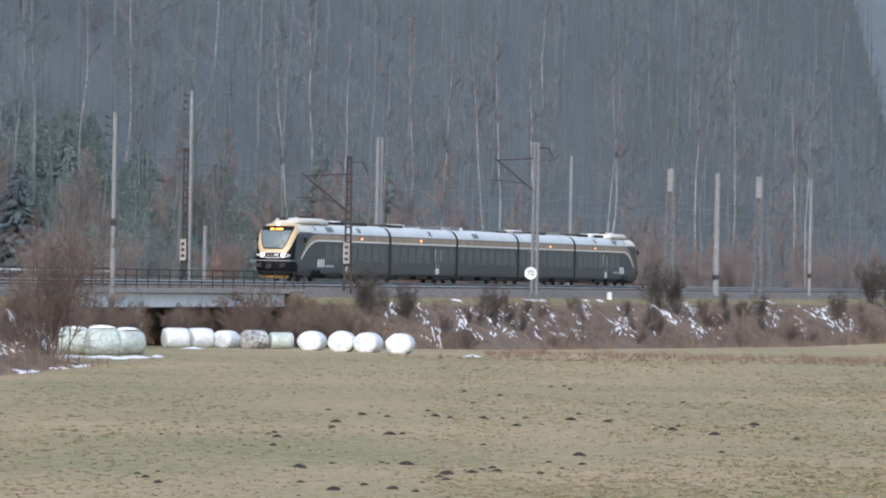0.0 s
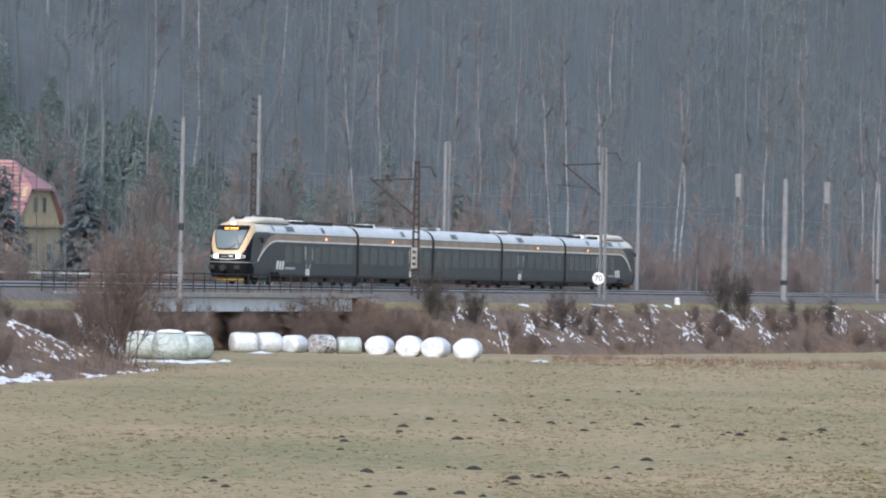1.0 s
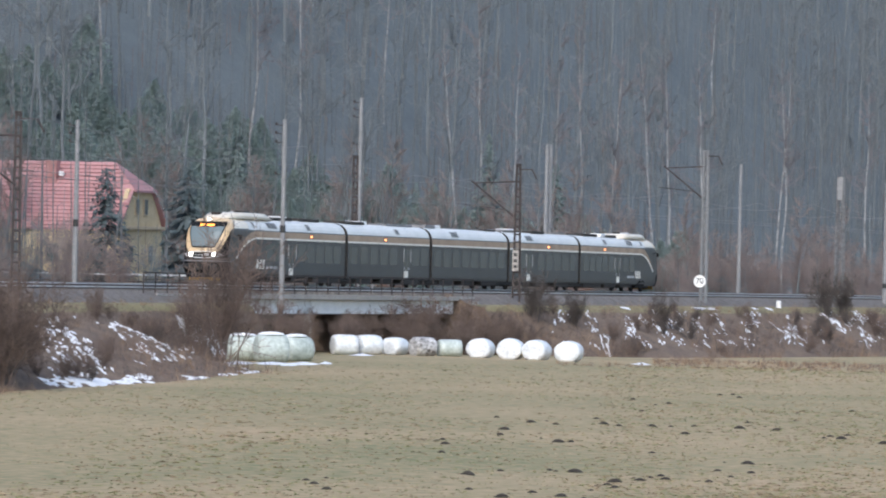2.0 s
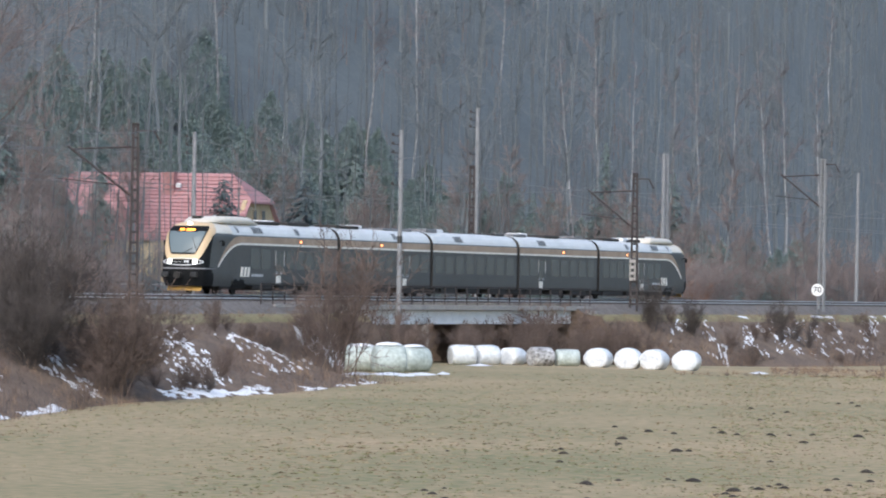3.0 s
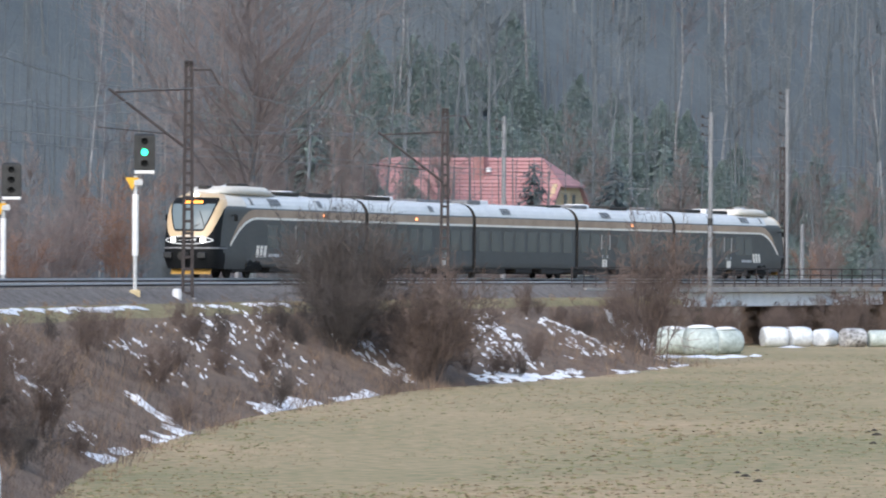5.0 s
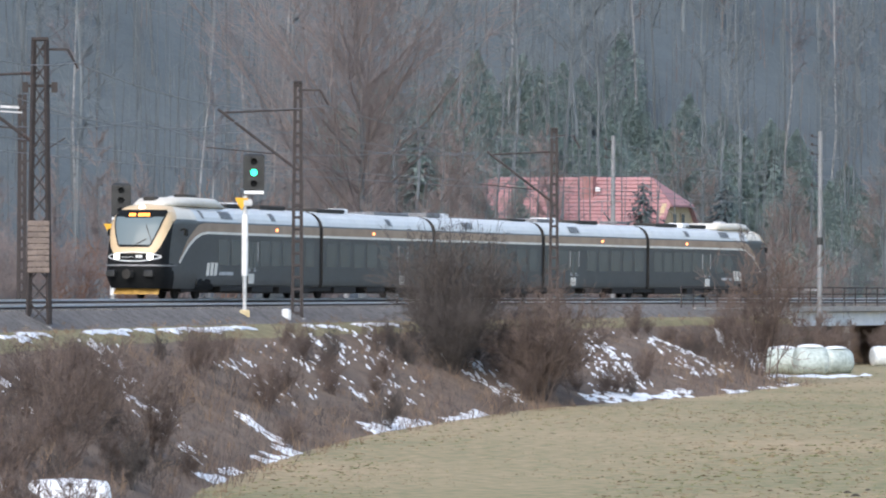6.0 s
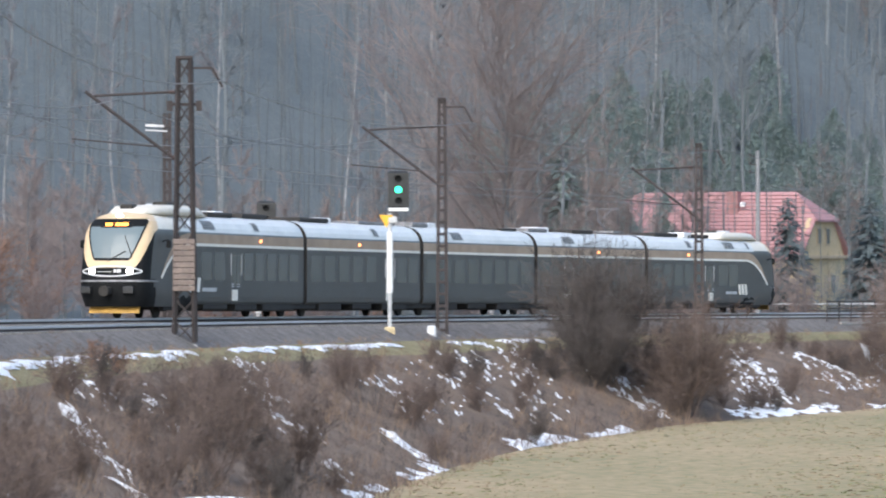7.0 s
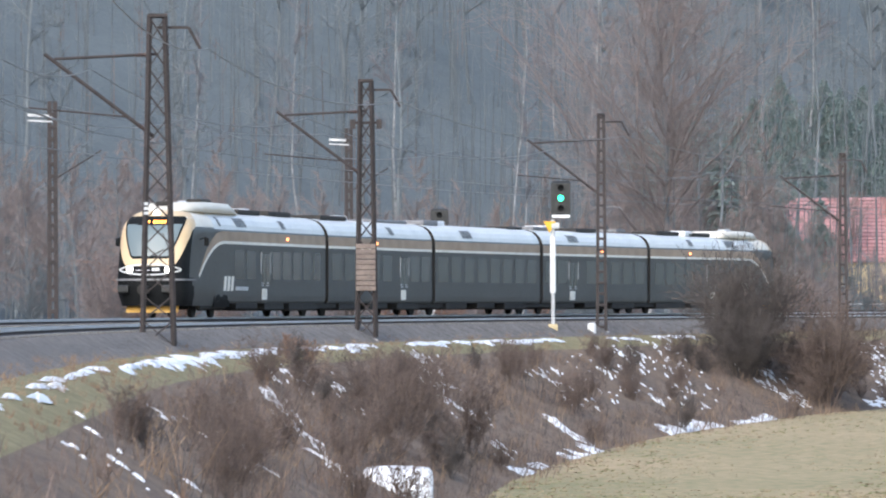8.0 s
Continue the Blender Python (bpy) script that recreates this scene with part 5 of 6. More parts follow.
kinds = [fan(rng, 8, 1.0, 0.95, 0.5, 0.009, 2) for _ in range(12)]
brush = {"twig_brown": [], "twig_dark": [], "reed": []}
for i in range(5900):
    s = -175 + 490 * rng.random() ** 1.2 if i < 5000 else (rng.uniform(124, 312) if i < 6000 else rng.uniform(-10, 76))
    if 77 < s < 121:
        continue
    t = toe(s)
    u = rng.random() ** 0.75
    side = 8.9 + (t - 8.4) * u
    if (52 < s < 78 and side > 11) or (s < 20 and side < 9.7) or (s < -40 and rng.random() < 0.35):
        continue
    dens = noise.noise((s * 0.06, side * 0.2, 2))
    if dens < -0.3:
        continue
    a, b, r0, r1 = kinds[int(rng.integers(12))]
    h = rng.uniform(0.4, 1.15) * (1.3 if dens > 0.1 else 0.9)
    p = np.array([*along(s, side).xy, bank_z(s, side)])
    c, n_ = math.cos(i * 1.3), math.sin(i * 1.3)
    rot = np.array([[c, -n_, 0], [n_, c, 0], [0, 0, 1]])
    kind = "reed" if (u > 0.96 or rng.random() < 0.17) else ("twig_dark" if rng.random() < 0.3 else "twig_brown")
    brush[kind].append((a @ rot.T * h + p, b @ rot.T * h + p, r0 * (0.6 + 0.5 * h) * 1.25, r1 * 1.25))
# short grass on the crest
for i in range(900):
    s = rng.uniform(-165, 76) if i < 600 else rng.uniform(122, 300)
    side = rng.uniform(7.3, 9.4)
    a, b, r0, r1 = kinds[int(rng.integers(12))]
    h = rng.uniform(0.12, 0.32)
    p = np.array([*along(s, side).xy, bank_z(s, side)])
    brush["reed"].append((a * h + p, b * h + p, r0 * 0.9, r1 * 0.9))
# dead grass along the far edge of the meadow
for i in range(900):
    y = rng.uniform(266, 292)
    x = rng.uniform(-2.5, 27)
    if x < 3 and y > 272:
        continue
    a, b, r0, r1 = kinds[int(rng.integers(12))]
    h = rng.uniform(0.25, 0.6) * (1.2 if noise.noise((x * 0.3, y * 0.1, 3)) > 0 else 0.6)
    p = np.array([x, y, field_z(y)])
    brush["reed" if rng.random() < 0.6 else "twig_brown"].append((a * h + p, b * h + p, r0 * 1.2, r1 * 1.2))
for kind, label in (("twig_brown", "low brown leafless brush over the embankment slope"), ("twig_dark", "dark leafless brush over the embankment slope"), ("reed", "straw-coloured dead stalks along the embankment")):
    tagged(new("brush", segments("brush", *merge(brush[kind]), kind)), label, "brush", kind="stuff")


def shrub(seed, n, h, spread, r, fine):
    """A many-stemmed shrub: stems that bow outwards and up, branches, twigs and the finest twigs."""
    q = np.random.default_rng(seed)
    out = []

    def unit(v):
        return v / (np.linalg.norm(v) + 1e-9)

    for i in range(n):
        a = q.uniform(0, 6.283)
        lean = spread * q.uniform(0.1, 1.0)
        p = np.array([0.05 * h * q.normal(), 0.05 * h * q.normal(), -0.15])
        d = unit(np.array([math.cos(a) * lean, math.sin(a) * lean, 1.0]))
        ln = h * q.uniform(0.62, 0.95)
        for k in range(6):
            d = unit(d + q.normal(0, 0.11, 3) + np.array([0, 0, 0.05]))
            e = p + d * ln / 6
            ra, rb = r * (1 - 0.14 * k), r * (1 - 0.14 * (k + 1))
            out.append((p, e, ra, rb))
            if k:
                for _ in range(3):
                    b = unit(d + q.normal(0, 0.45, 3) + np.array([0, 0, 0.12]))
                    o = p + (e - p) * q.random()
                    bl = h * q.uniform(0.12, 0.27)
                    m = o + b * bl * 0.55
                    b2 = unit(b + q.normal(0, 0.25, 3))
                    t = m + b2 * bl * 0.45
                    out.append((o, m, rb * 0.5, rb * 0.36)), out.append((m, t, rb * 0.36, fine))
                    for _ in range(3):
                        w = unit(b + q.normal(0, 0.5, 3))
                        u = o + (m - o) * q.uniform(0.3, 1) if q.random() < 0.5 else m + (t - m) * q.random()
                        v = u + w * h * q.uniform(0.05, 0.12)
                        out.append((u, v, fine * 1.2, fine * 0.7))
                        for _ in range(2):
                            w2 = unit(w + q.normal(0, 0.5, 3))
                            x = u + (v - u) * q.uniform(0.4, 1)
                            out.append((x, x + w2 * h * q.uniform(0.03, 0.08), fine * 0.8, fine * 0.5))
            p = e
    return [np.array([t[i] for t in out]) for i in range(4)]


def bush(name, mat, h, spread, n, seed, label, spots, r=0.02, fine=0.007):
    """One bush of stems and twigs, copied to each spot."""
    P0, P1, R0, R1 = shrub(seed, n, h, spread, r, fine)
    thick = R0 > fine * 1.25
    thing = holder(name, label, "bush", "leafless bushes")
    part("framework", segments("framework", P0[thick], P1[thick], R0[thick], R1[thick], mat), None, thing)["kind"] = "stuff"
    part("crown", segments("crown", P0[~thick], P1[~thick], R0[~thick], R1[~thick], mat), None, thing)["kind"] = "stuff"
    for k, (p, a, sc) in enumerate(spots):
        o = copy_thing(thing, pose(*p, 0, 0, a)) if k < len(spots) - 1 else thing
        o.matrix_basis = pose(*p, 0, 0, a)
        o.scale = (sc, sc, sc)


def bank_at(s, side):
    p = along(s, side)
    return (p.x, p.y, bank_z(s, side))


bush("bush", "twig_dark", 6.0, 0.95, 46, 1, "large dark leafless bush on the embankment slope", [(bank_at(7, 12.8), 0, 1.0), (bank_at(10, 11.8), 80, 0.85), (bank_at(4, 13.4), 200, 0.6)], 0.024, 0.0105)
bush("bush", "twig_brown", 5.2, 1.0, 46, 2, "large brown leafless bush at the foot of the embankment", [(bank_at(7.2, 16.4), 30, 1.0), (bank_at(11, 15.4), 130, 0.72)], 0.024, 0.0105)
bush("bush", "twig_brown", 6.0, 0.95, 22, 3, "wide open leafless bush beside the bridge", [(bank_at(43.5, 17.4), 10, 1.2), ((*along(52, 14.0).xy, 0.0), 100, 0.85)], 0.028, 0.0105)
SPOTS = [(-108, 12.5, 0.5), (-118, 11.5, 0.45), (-128, 12, 0.45), (-141, 12, 0.5), (-92, 13.6, 0.55), (-80, 14, 0.8), (-74, 12.4, 0.65), (-70, 13.6, 0.75), (-66, 15, 0.8), (-61, 12.0, 0.5), (-64, 13.0, 0.65), (-35, 12.0, 0.5), (-31, 11.4, 0.42), (-27, 13.6, 0.4), (-14, 11.5, 0.4), (31, 13, 0.3), (52, 11, 0.4), (68, 10, 0.5), (-18, 13.5, 0.4), (-7, 13.2, 0.4), (0, 11.2, 0.4)]
bush("bush", "twig_brown", 3.8, 0.85, 22, 4, "brown leafless bush on the embankment slope", [(bank_at(s, d), 57 * i, k) for i, (s, d, k) in enumerate(SPOTS)], 0.024, 0.0085)
bush("bush", "twig_rust", 1.6, 0.7, 12, 6, "low bush with rusty dead leaves on the embankment crest", [(bank_at(-66, 9.3), 0, 0.62), (bank_at(-63.5, 9.5), 60, 0.55)], 0.02, 0.012)
bush("bush", "twig_dark", 3.6, 0.7, 20, 5, "dark leafless bush beside the railway", [(bank_at(s, d), 71 * i, k) for i, (s, d, k) in enumerate([(128, 9.8, 0.9), (133, 11, 0.7), (204, 9.5, 1.0), (208, 10, 0.9), (287, 9.2, 1.2), (291, 10.5, 1.1), (296, 9.6, 1.0), (150, 12, 0.7), (230, 12, 0.6), (260, 12, 0.7)])], 0.026, 0.012)
# a thicket of waist-high shrubs over the slope
for j, (mat, label) in enumerate((("twig_brown", "waist-high brown shrub on the embankment slope"), ("twig_dark", "waist-high dark shrub on the embankment slope"), ("twig_brown", "waist-high purplish shrub on the embankment slope"))):
    spots = []
    while len(spots) < 50:
        s = rng.uniform(-60, 76) if len(spots) < 19 else rng.uniform(-150, -60) if len(spots) < 27 else rng.uniform(124, 320)
        u = rng.uniform(0.16, 0.93)
        d = 8.6 + (toe(s) - 8.6) * u
        if noise.noise((s * 0.045 + 0.12 * d, d * 0.12, 9 + 0.4 * j)) < -0.08 or (50 < s and d > 12 and s < 80):
            continue
        spots.append((bank_at(s, d), rng.uniform(0, 360), rng.uniform(0.45, 0.9)))
    bush("bush", mat, 2.0, 0.95, 13, 70 + j, label, spots, 0.014, 0.0075)
x_, y_ = polar(-10.66, 285)
bush("bush", "twig_rust", 7.0, 0.35, 16, 8, "rust-coloured leafless shrub beyond the tracks", [((x_, y_, hill_z(*s_side(x_, y_))), 0, 1.0)], 0.03, 0.013)
# scrub in front of the bridge opening, against the far bank
bush("bush", "twig_brown", 3.2, 0.75, 16, 7, "brown scrub under the bridge", [((*along(s, d).xy, field_z(along(s, d).y) - 0.05), 43 * i, k) for i, (s, d, k) in enumerate([(78, 9, 1.2), (84, 8.4, 0.9), (90, 10, 0.8), (97, 8.6, 0.9), (104, 9.3, 1.15), (110, 8.2, 1.3), (116, 9.4, 1.2), (120, 10.5, 0.9), (86, 3, 0.9), (95, 2, 1.0), (107, 3, 1.0), (115, 2, 0.9), (122, 8.8, 1.0), (124, 10.5, 0.7), (81, 6, 1.0), (101, 6.0, 1.0), (112, 6.2, 1.1), (118, 5.4, 1.1), (92, 6.4, 1.0), (76, 11.5, 0.8), (130, 16, 0.5), (83, 8.2, 0.8), (88, 7.8, 0.8), (93, 9.4, 0.75), (99, 11.2, 0.7), (106, 10.9, 0.8), (109, 11.4, 0.7), (113, 11, 0.85), (117, 11.2, 0.9)])], 0.022, 0.011)
# scrub beyond the tracks, its brown and grey twigs coloured for haze
spots_far = {"twig_alder": [], "twig_rust": [], "twig": []}
for i in range(160):
    s = rng.uniform(-120, 420)
    side = -rng.uniform(9, 30 if s < 150 else 22)
    p = along(s, side)
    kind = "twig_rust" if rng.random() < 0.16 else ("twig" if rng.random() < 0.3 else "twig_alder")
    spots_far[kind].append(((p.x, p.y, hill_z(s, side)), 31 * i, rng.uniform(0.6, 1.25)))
for j, (kind, label) in enumerate((("twig_alder", "brown leafless thicket beyond the tracks, twigs lifted for haze"), ("twig_rust", "rusty red leafless thicket beyond the tracks"), ("twig", "leafless thicket beyond the tracks, twigs greyed for haze"))):
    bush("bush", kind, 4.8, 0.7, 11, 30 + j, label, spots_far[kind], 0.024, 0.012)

# tufts in the meadow
for mat, n, label in (("tuft", 11000, "short straw-coloured tufts of winter grass on the meadow"), ("tuft_green", 12000, "short olive tufts of winter grass on the meadow"), ("tuft_brown", 7000, "short brown withered tufts on the meadow")):
    y = 118 + 152 * rng.random(n) ** 1.35
    x = (rng.random(n) - 0.5) * 2
    x = np.where(x < 0, x * (0.24 * y), x * (0.10 * y))
    keep = np.array([noise.noise((p * 0.12, q * 0.04, len(mat))) + 0.3 * noise.noise((p * 0.6, q * 0.2, len(mat))) > -0.3 for p, q in zip(x, y)])
    x, y = x[keep], y[keep]
    n = len(x)
    z = np.array([field_z(q) + 0.10 * noise.noise((p * 0.06, q * 0.03, 5)) for p, q in zip(x, y)])
    A, B, C = [], [], []
    for k in range(3):
        a = rng.uniform(0, 6.28, n)
        w = rng.uniform(0.07, 0.2, n)
        base = np.stack([x + rng.normal(0, 0.09, n), y + rng.normal(0, 0.09, n), z - 0.02], 1)
        off = np.stack([np.cos(a) * w, np.sin(a) * w, np.zeros(n)], 1)
        A.append(base - off), B.append(base + off)
        C.append(base + np.stack([rng.normal(0, 0.08, n), rng.normal(0, 0.08, n), rng.uniform(0.02, 0.06, n)], 1))
    tagged(new("grass_tufts", triangles("grass_tufts", np.concatenate(A), np.concatenate(B), np.concatenate(C), mat)), label, "grass", kind="stuff")


# ---------------------------------------------------------------- trees
def bare_tree(seed, h, r, crown_from, spread, limbs, twigs, fine=0.02, wave=0.04):
    """Trunk and crown of a leafless tree: two lists of segments."""
    q = np.random.default_rng(seed)
    T, C = [], []
    p, d = np.array([0, 0, -0.4]), np.array([0, 0, 1.0])
    n = 14
    pts = []
    for k in range(n):
        d = d * 0.75 + q.normal(0, wave, 3)
        d[2] = 1
        e = p + d / np.linalg.norm(d) * h / n
        ra, rb = r * (1 - 0.9 * k / n), r * (1 - 0.9 * (k + 1) / n)
        T.append((p, e, ra, rb))
        pts.append((p, e, rb))
        p = e
    for i in range(limbs):
        u = crown_from + (0.97 - crown_from) * (i + q.random()) / limbs
        k = min(n - 1, int(u * n))
        o = pts[k][0] + (pts[k][1] - pts[k][0]) * q.random()
        ln = spread * h * (1.1 - u) * q.uniform(0.6, 1.2) + 0.6
        a = q.uniform(0, 6.28)
        d = np.array([math.cos(a), math.sin(a), q.uniform(0.5, 1.3)])
        d /= np.linalg.norm(d)
        rr = pts[k][2] * 0.42 + 0.012
        pp = o
        for j in range(4):
            d = d + q.normal(0, 0.14, 3) + np.array([0, 0, 0.09])
            d /= np.linalg.norm(d)
            e = pp + d * ln / 4
            C.append((pp, e, rr * (1 - j * 0.22), rr * (1 - (j + 1) * 0.22)))
            for _ in range(twigs):
                f = d + q.normal(0, 0.6, 3)
                f /= np.linalg.norm(f)
                s0 = pp + (e - pp) * q.random()
                s1 = s0 + f * ln * q.uniform(0.14, 0.34)
                C.append((s0, s1, fine * 1.3, fine * 0.6))
                for _ in range(1):
                    f2 = f + q.normal(0, 0.6, 3)
                    f2 /= np.linalg.norm(f2)
                    m = s0 + (s1 - s0) * q.uniform(0.3, 1)
                    C.append((m, m + f2 * ln * q.uniform(0.1, 0.24), fine, fine * 0.5))
            pp = e
    C = [np.array([t[i] for t in C]) for i in range(4)]
    line = [(T[0][0], T[0][2] * 1.25)] + [(t[1], t[3]) for t in T]
    trunk = Shape().rings([[(c[0] + rr * math.cos(a), c[1] + rr * math.sin(a), c[2]) for a in [2 * math.pi * k / 7 for k in range(7)]] for c, rr in line])
    return trunk, C


def tree_thing(name, seed, h, r, cf, spread, limbs, twigs, bark, twig, label, fine=0.02):
    T, C = bare_tree(seed, h, r, cf, spread, limbs, twigs, fine)
    t = holder(name, label, "tree", "trees of the hillside")
    part("trunk", T, bark, t)
    part("crown", segments("crown", *C, twig), None, t)
    return t


def conifer(name, seed, h, width, mat, label, blunt=0.85):
    q = np.random.default_rng(seed)
    t = holder(name, label, "tree", "trees of the hillside")
    part("trunk", segments("trunk", [[0, 0, -0.4]], [[0, 0, h]], [h * 0.014], [0.01], "trunk"), None, t)
    A, B, C = [], [], []
    rows = int(h * 2.4)
    for k in range(rows):
        u = k / rows
        z = h * (0.08 + 0.9 * u)
        ln = width / 2 * (1 - u) ** blunt + 0.12
        for i in range(int(9 + 8 * (1 - u))):
            a = q.uniform(0, 6.28)
            l2 = ln * q.uniform(0.65, 1.12)
            d = np.array([math.cos(a), math.sin(a), q.uniform(-0.42, -0.05)])
            o = np.array([0, 0, z + q.normal(0, 0.12)])
            side = np.array([-math.sin(a), math.cos(a), 0])
            for j in range(7):
                b = o + d * l2 * (0.15 + 0.14 * j)
                wd = l2 * 0.11 * q.uniform(0.7, 1.3)
                A.append(b - side * wd + q.normal(0, 0.05, 3)), B.append(b + side * wd + q.normal(0, 0.05, 3)), C.append(b + d * l2 * 0.2 + np.array([0, 0, -0.16 + q.normal(0, 0.1)]))
    part("crown", triangles("crown", np.array(A), np.array(B), np.array(C), mat), None, t)
    return t


def young_conifer(seed, h, width, label):
    """A dome of short needle sprays round a thin trunk, softened in shape to suggest haze."""
    q = np.random.default_rng(seed)
    t = holder("young_pine", label, "tree", "young growth at the wood's edge")
    part("trunk", segments("trunk", [[0, 0, -0.4]], [[0, 0, h * 0.9]], [0.07], [0.01], "trunk"), None, t)
    n = 4200
    u = q.random(n) ** 1.35
    a = q.uniform(0, 6.283, n)
    r = width / 2 * (1 - u ** 1.6) * (0.35 + 0.65 * q.random(n) ** 0.5) * (1 + 0.22 * np.sin(3 * a + 7 * u) + 0.12 * np.sin(7 * a - 9 * u))
    c = np.stack([r * np.cos(a), r * np.sin(a), 0.1 + h * u + q.normal(0, 0.15, n)], 1)
    pts = [c + q.normal(0, 0.105, (n, 3)) for _ in range(3)]
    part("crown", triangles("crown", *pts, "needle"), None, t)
    return t


def plant(proto, az, d, sc=1.0, rot=0.0, lean=0.0):
    x, y = polar(az, d)
    s, side = s_side(x, y)
    o = copy_thing(proto, pose(x, y, hill_z(s, side), lean * 0.5, lean * 0.25, rot))
    o.scale = (sc, sc, sc)
    return o


birches = [tree_thing("birch", 100 + i, 24, 0.125, 0.42, 0.16, 17, 6, "birch", "twig_birch", "tall slim white-barked birch without leaves", 0.017) for i in range(4)]
greys = [tree_thing("deciduous_tree", 200 + i, 22 + 2 * i, 0.16, 0.3, 0.19, 17, 5, "trunk", "twig", "tall leafless tree on the hillside, bark and twigs greyed for haze") for i in range(4)]
browns = [tree_thing("alder", 300 + i, 12 + 2 * i, 0.15, 0.12, 0.34, 28, 11, "trunk", "twig_alder", "bushy leafless alder at the wood's edge, brown twigs lifted for haze", 0.012) for i in range(2)]
oak = tree_thing("deciduous_tree", 400, 24, 0.3, 0.15, 0.8, 60, 18, "trunk", "twig_alder", "broad spreading leafless tree with haze-lifted brown twigs", 0.0105)
spruces = [conifer("spruce", 500 + i, 11 + 3 * i, 5.0 + 0.8 * i, "needle", "spruce in the wood, green needles paled for haze") for i in range(3)]
pines = [young_conifer(520 + i, 4.6 + 0.7 * i, 5.2, "young conifer at the wood's edge, green needles greyed for haze") for i in range(3)]
blue = conifer("spruce", 600, 9.5, 5.0, "needle_blue", "bluish spruce beside the house", 0.6)
x_, y_ = polar(-9.05, 318)
s_, d_ = s_side(x_, y_)
oak.matrix_basis = pose(x_, y_, hill_z(s_, d_), 0, 0, 0)
x_, y_ = polar(-5.8, 372)
blue.matrix_basis = pose(x_, y_, 2.4)
o = plant(blue, -4.85, 376, 1.06, 70)
o.location.z = 2.4
# the birches that stand out
STAND = [(-0.62, 455, 1.1, 0), (-1.15, 450, 0.95, 1), (-1.71, 452, 0.97, 2), (-1.42, 470, 1.1, 0.5), (-4.14, 445, 1.1, 2), (-3.62, 452, 1.05, 1), (0.62, 470, 1.05, -1), (0.75, 480, 1.1, 1), (2.07, 495, 1.05, 2), (1.15, 480, 1.0, 2), (3.06, 520, 1.05, 1), (3.45, 530, 1.1, 0), (4.17, 540, 1.05, 1), (-5.85, 440, 1.1, 0), (-11.0, 345, 0.86, 0), (-10.85, 340, 0.66, 0), (-10.4, 370, 1.0, 0), (-9.85, 372, 1.1, 1), (-10.11, 380, 1.0, 0), (0.06, 468, 1.05, 1), (-13.6, 330, 0.95, 0), (-14.9, 320, 0.9, 0), (-7.4, 420, 1.0, 1), (-12.4, 350, 1.0, 0)]
for i, (az, d, sc, lean) in enumerate(STAND):
    plant(birches[i % 4], az, d, sc, 77 * i, lean)
for p in birches:
    p.matrix_basis = pose(*polar(-2.6 + birches.index(p) * 2.3, 500), hill_z(*s_side(*polar(-2.6 + birches.index(p) * 2.3, 500))))


def edge(az):
    """How far off the wood's edge lies in a direction."""
    return float(np.interp(az, [-19, -12, -6, -2, 2, 6], [300, 335, 425, 440, 490, 560]))


def scatter(protos, count, deep, lo, hi, az0=-20.0, az1=7.0, lift=0.0):
    """Trees over the hillside, between its foot and deep metres up."""
    made = 0
    while made < count:
        s = rng.uniform(-60, 800)
        start = float(np.interp(s, [-100, 40, 160, 260], [60, 57, 33, 24]))
        side = -(start + lift + rng.random() ** 1.15 * deep)
        p = along(s, side)
        az = math.degrees(math.atan2(p.x, p.y))
        if not az0 < az < az1:
            continue
        o = copy_thing(protos[int(rng.integers(len(protos)))], pose(p.x, p.y, hill_z(s, side), rng.normal(0, 0.8), rng.normal(0, 0.8), rng.uniform(0, 360)))
        sc = rng.uniform(lo, hi)
        o.scale = (sc, sc, sc)
        made += 1


scatter(greys, 280, 120, 0.75, 1.25, az1=5.4)
scatter(birches, 16, 100, 0.75, 1.1, az1=5.0)
# green young growth at the wood's edge, haze put into its pale needles
for i in range(290):
    az = rng.uniform(-9.4, 1.0)
    o = plant(pines[i % 3], az, edge(az) - 24 + 50 * rng.random(), rng.uniform(0.6, 1.1), rng.uniform(0, 360))
# the thin stems and saplings that fill the wood, dense mid-tones standing for haze
stems = {"trunk": [], "twig": [], "twig_brown": []}
for i in range(17000):
    s = rng.uniform(-80, 820)
    start = float(np.interp(s, [-100, 40, 160, 260], [58, 55, 30, 20]))
    side = -(start + rng.random() * 150)
    p = along(s, side)
    az = math.degrees(math.atan2(p.x, p.y))
    if not -20.5 < az < 5.2:
        continue
    b = np.array([p.x, p.y, hill_z(s, side) - 0.2])
    kind = "trunk" if rng.random() < 0.4 else "twig" if rng.random() < 0.75 else "twig_brown"
    h = rng.uniform(5, 19) if kind == "trunk" else rng.uniform(2, 8)
    r = rng.uniform(0.04, 0.10) if kind == "trunk" else rng.uniform(0.025, 0.05)
    top = b + np.array([rng.normal(0, 0.03 * h), rng.normal(0, 0.03 * h), h])
    stems[kind].append((b, top, r, r * 0.4))
    for k in range(3 if kind == "trunk" else 4):
        u = b + (top - b) * rng.uniform(0.3 if kind == "trunk" else 0.1, 1.0)
        d = np.array([rng.normal(0, 0.7), rng.normal(0, 0.7), rng.uniform(0.7, 1.8)])
        stems["twig" if kind == "trunk" else kind].append((u, u + d / np.linalg.norm(d) * h * rng.uniform(0.1, 0.24), 0.022, 0.01))
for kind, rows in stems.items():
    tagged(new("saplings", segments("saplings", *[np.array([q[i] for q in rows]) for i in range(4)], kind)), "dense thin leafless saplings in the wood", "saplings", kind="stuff")
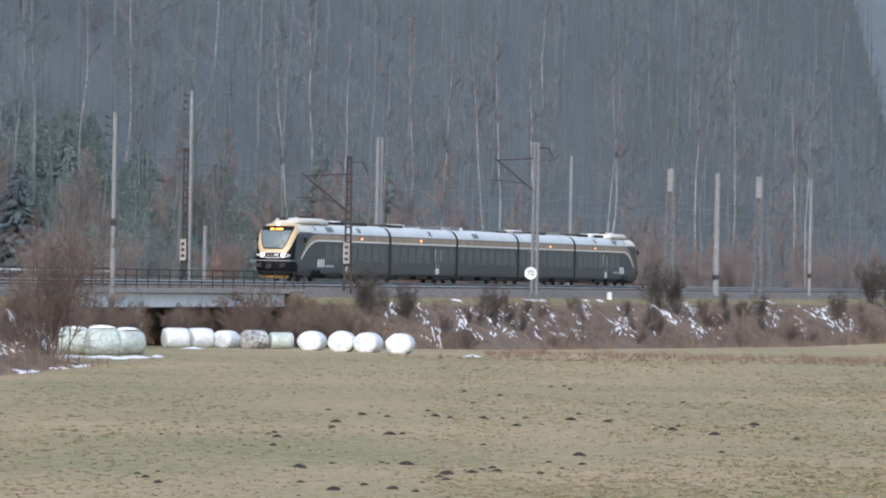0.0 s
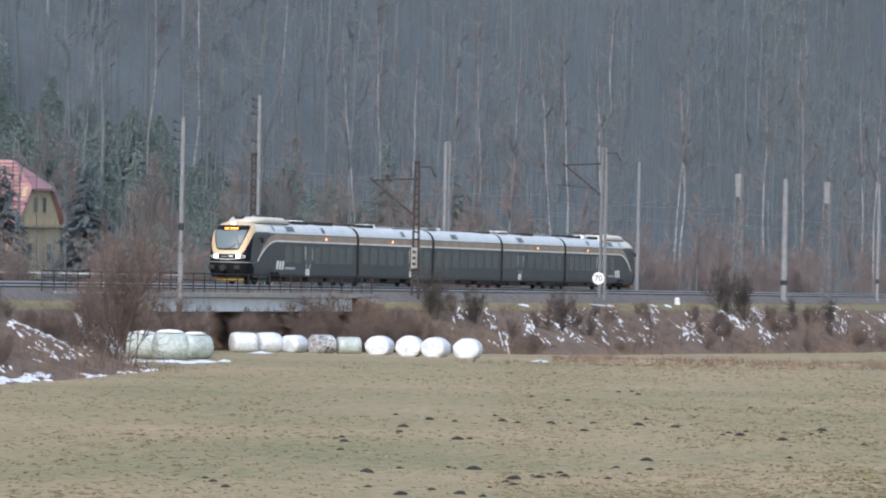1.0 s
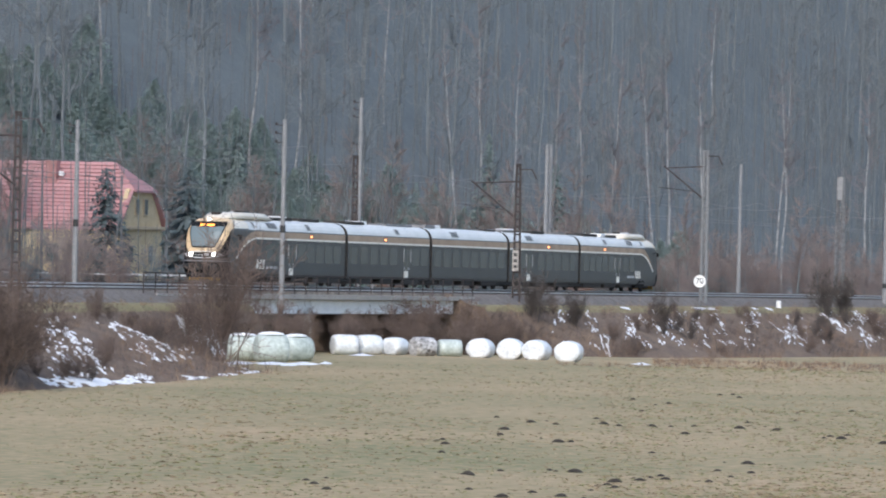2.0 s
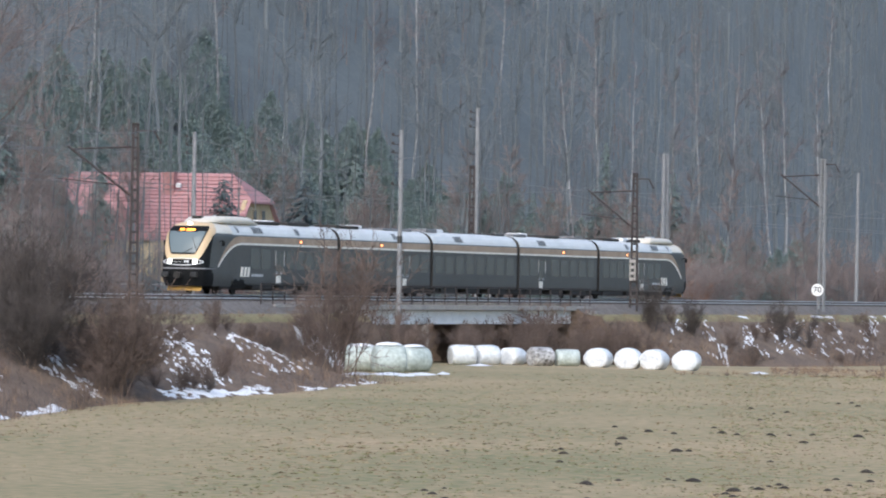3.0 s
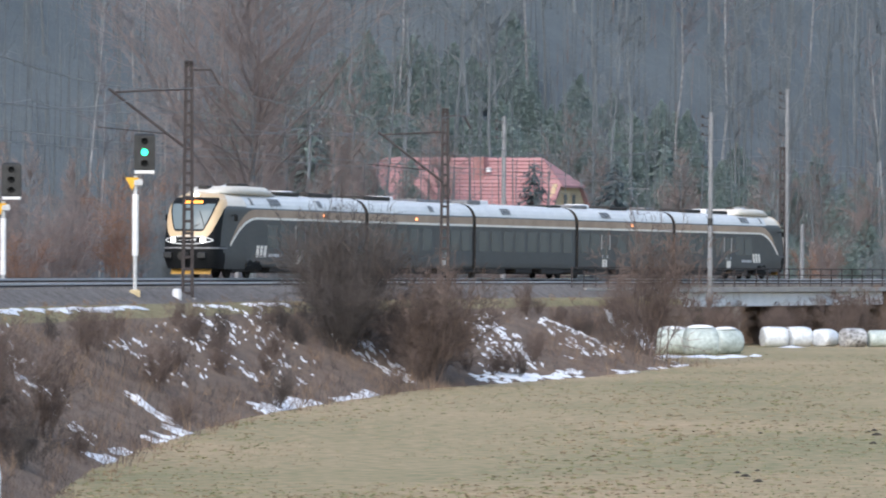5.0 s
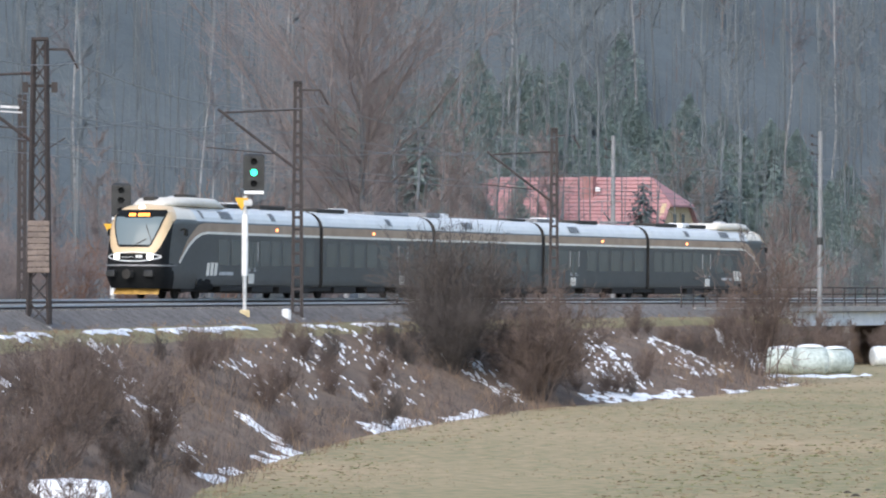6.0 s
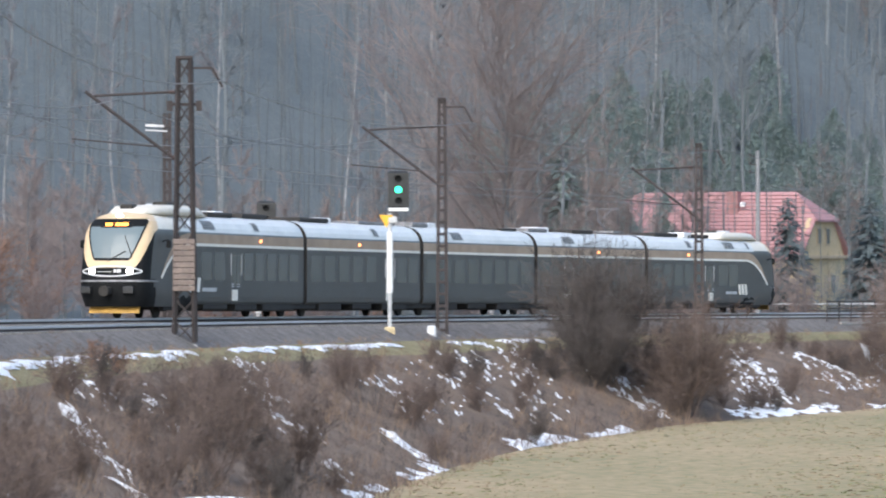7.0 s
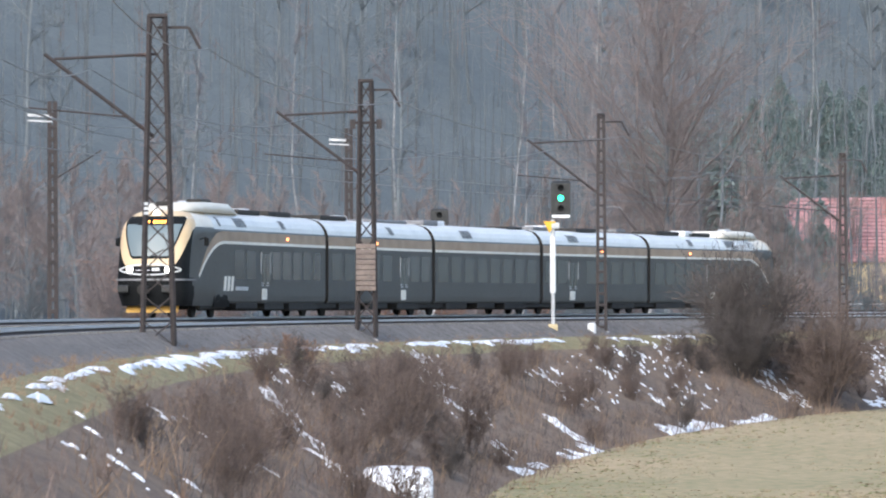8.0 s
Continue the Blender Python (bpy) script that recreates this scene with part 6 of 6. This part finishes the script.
for i in range(4):
    az = rng.uniform(-8.6, -0.5)
    plant(spruces[int(rng.integers(3))], az, edge(az) - 16 + rng.uniform(0, 34), rng.uniform(0.5, 0.95), rng.uniform(0, 360))
for i in range(70):
    az = rng.uniform(-19, 4.8)
    plant(browns[i % 2], az, edge(az) - 28 + rng.uniform(0, 26), rng.uniform(0.6, 1.0), rng.uniform(0, 360))
for i in range(85):
    az = rng.uniform(-1.8, 5.2)
    plant(browns[i % 2], az, edge(az) - 40 + rng.uniform(0, 40), rng.uniform(0.3, 0.55), rng.uniform(0, 360))
for az, d, sc in ((-8.1, 300, 0.75), (-7.6, 322, 0.8), (-8.6, 330, 0.9), (-12.0, 285, 0.7), (-13.4, 270, 0.75), (-14.6, 262, 0.8), (-15.8, 255, 0.85), (-17.0, 245, 0.8), (-4.3, 372, 0.7), (-3.9, 380, 0.6), (-11.2, 282, 0.6), (-12.7, 268, 0.7), (-13.9, 258, 0.75), (-15.2, 250, 0.7), (-16.4, 240, 0.8), (-17.6, 232, 0.75), (-10.4, 290, 0.55), (-18.3, 240, 0.9), (-14.2, 285, 0.8), (-16.0, 275, 0.85), (-7.3, 345, 0.75), (-7.75, 335, 0.8), (-8.3, 318, 0.75), (-7.0, 352, 0.55), (-7.9, 308, 0.6), (-8.9, 300, 0.7)):
    plant(browns[0], az, d, sc, az * 50)
for grp in (greys, browns, spruces, pines):
    for j, p in enumerate(grp):
        az = -8 + 3.1 * j if grp in (greys, browns) else -5.6 + 1.7 * j
        x_, y_ = polar(az, edge(az) + (60 if grp in (greys, browns) else 6))
        p.matrix_basis = pose(x_, y_, hill_z(*s_side(x_, y_)))
        if grp is spruces:
            p.scale = (0.5, 0.5, 0.5)

# far slope closing the valley, mist painted on as plain blue-grey
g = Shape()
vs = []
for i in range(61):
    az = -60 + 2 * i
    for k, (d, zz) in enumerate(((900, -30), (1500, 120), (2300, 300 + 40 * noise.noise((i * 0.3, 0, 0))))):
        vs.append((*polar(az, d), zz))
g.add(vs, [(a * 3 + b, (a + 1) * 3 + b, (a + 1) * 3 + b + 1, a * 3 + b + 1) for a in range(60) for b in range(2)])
tagged(new("backdrop", g.mesh("backdrop", "far", True)), "distant hillside, blue-grey base colour standing for mist", "hill", kind="structure")

motions()
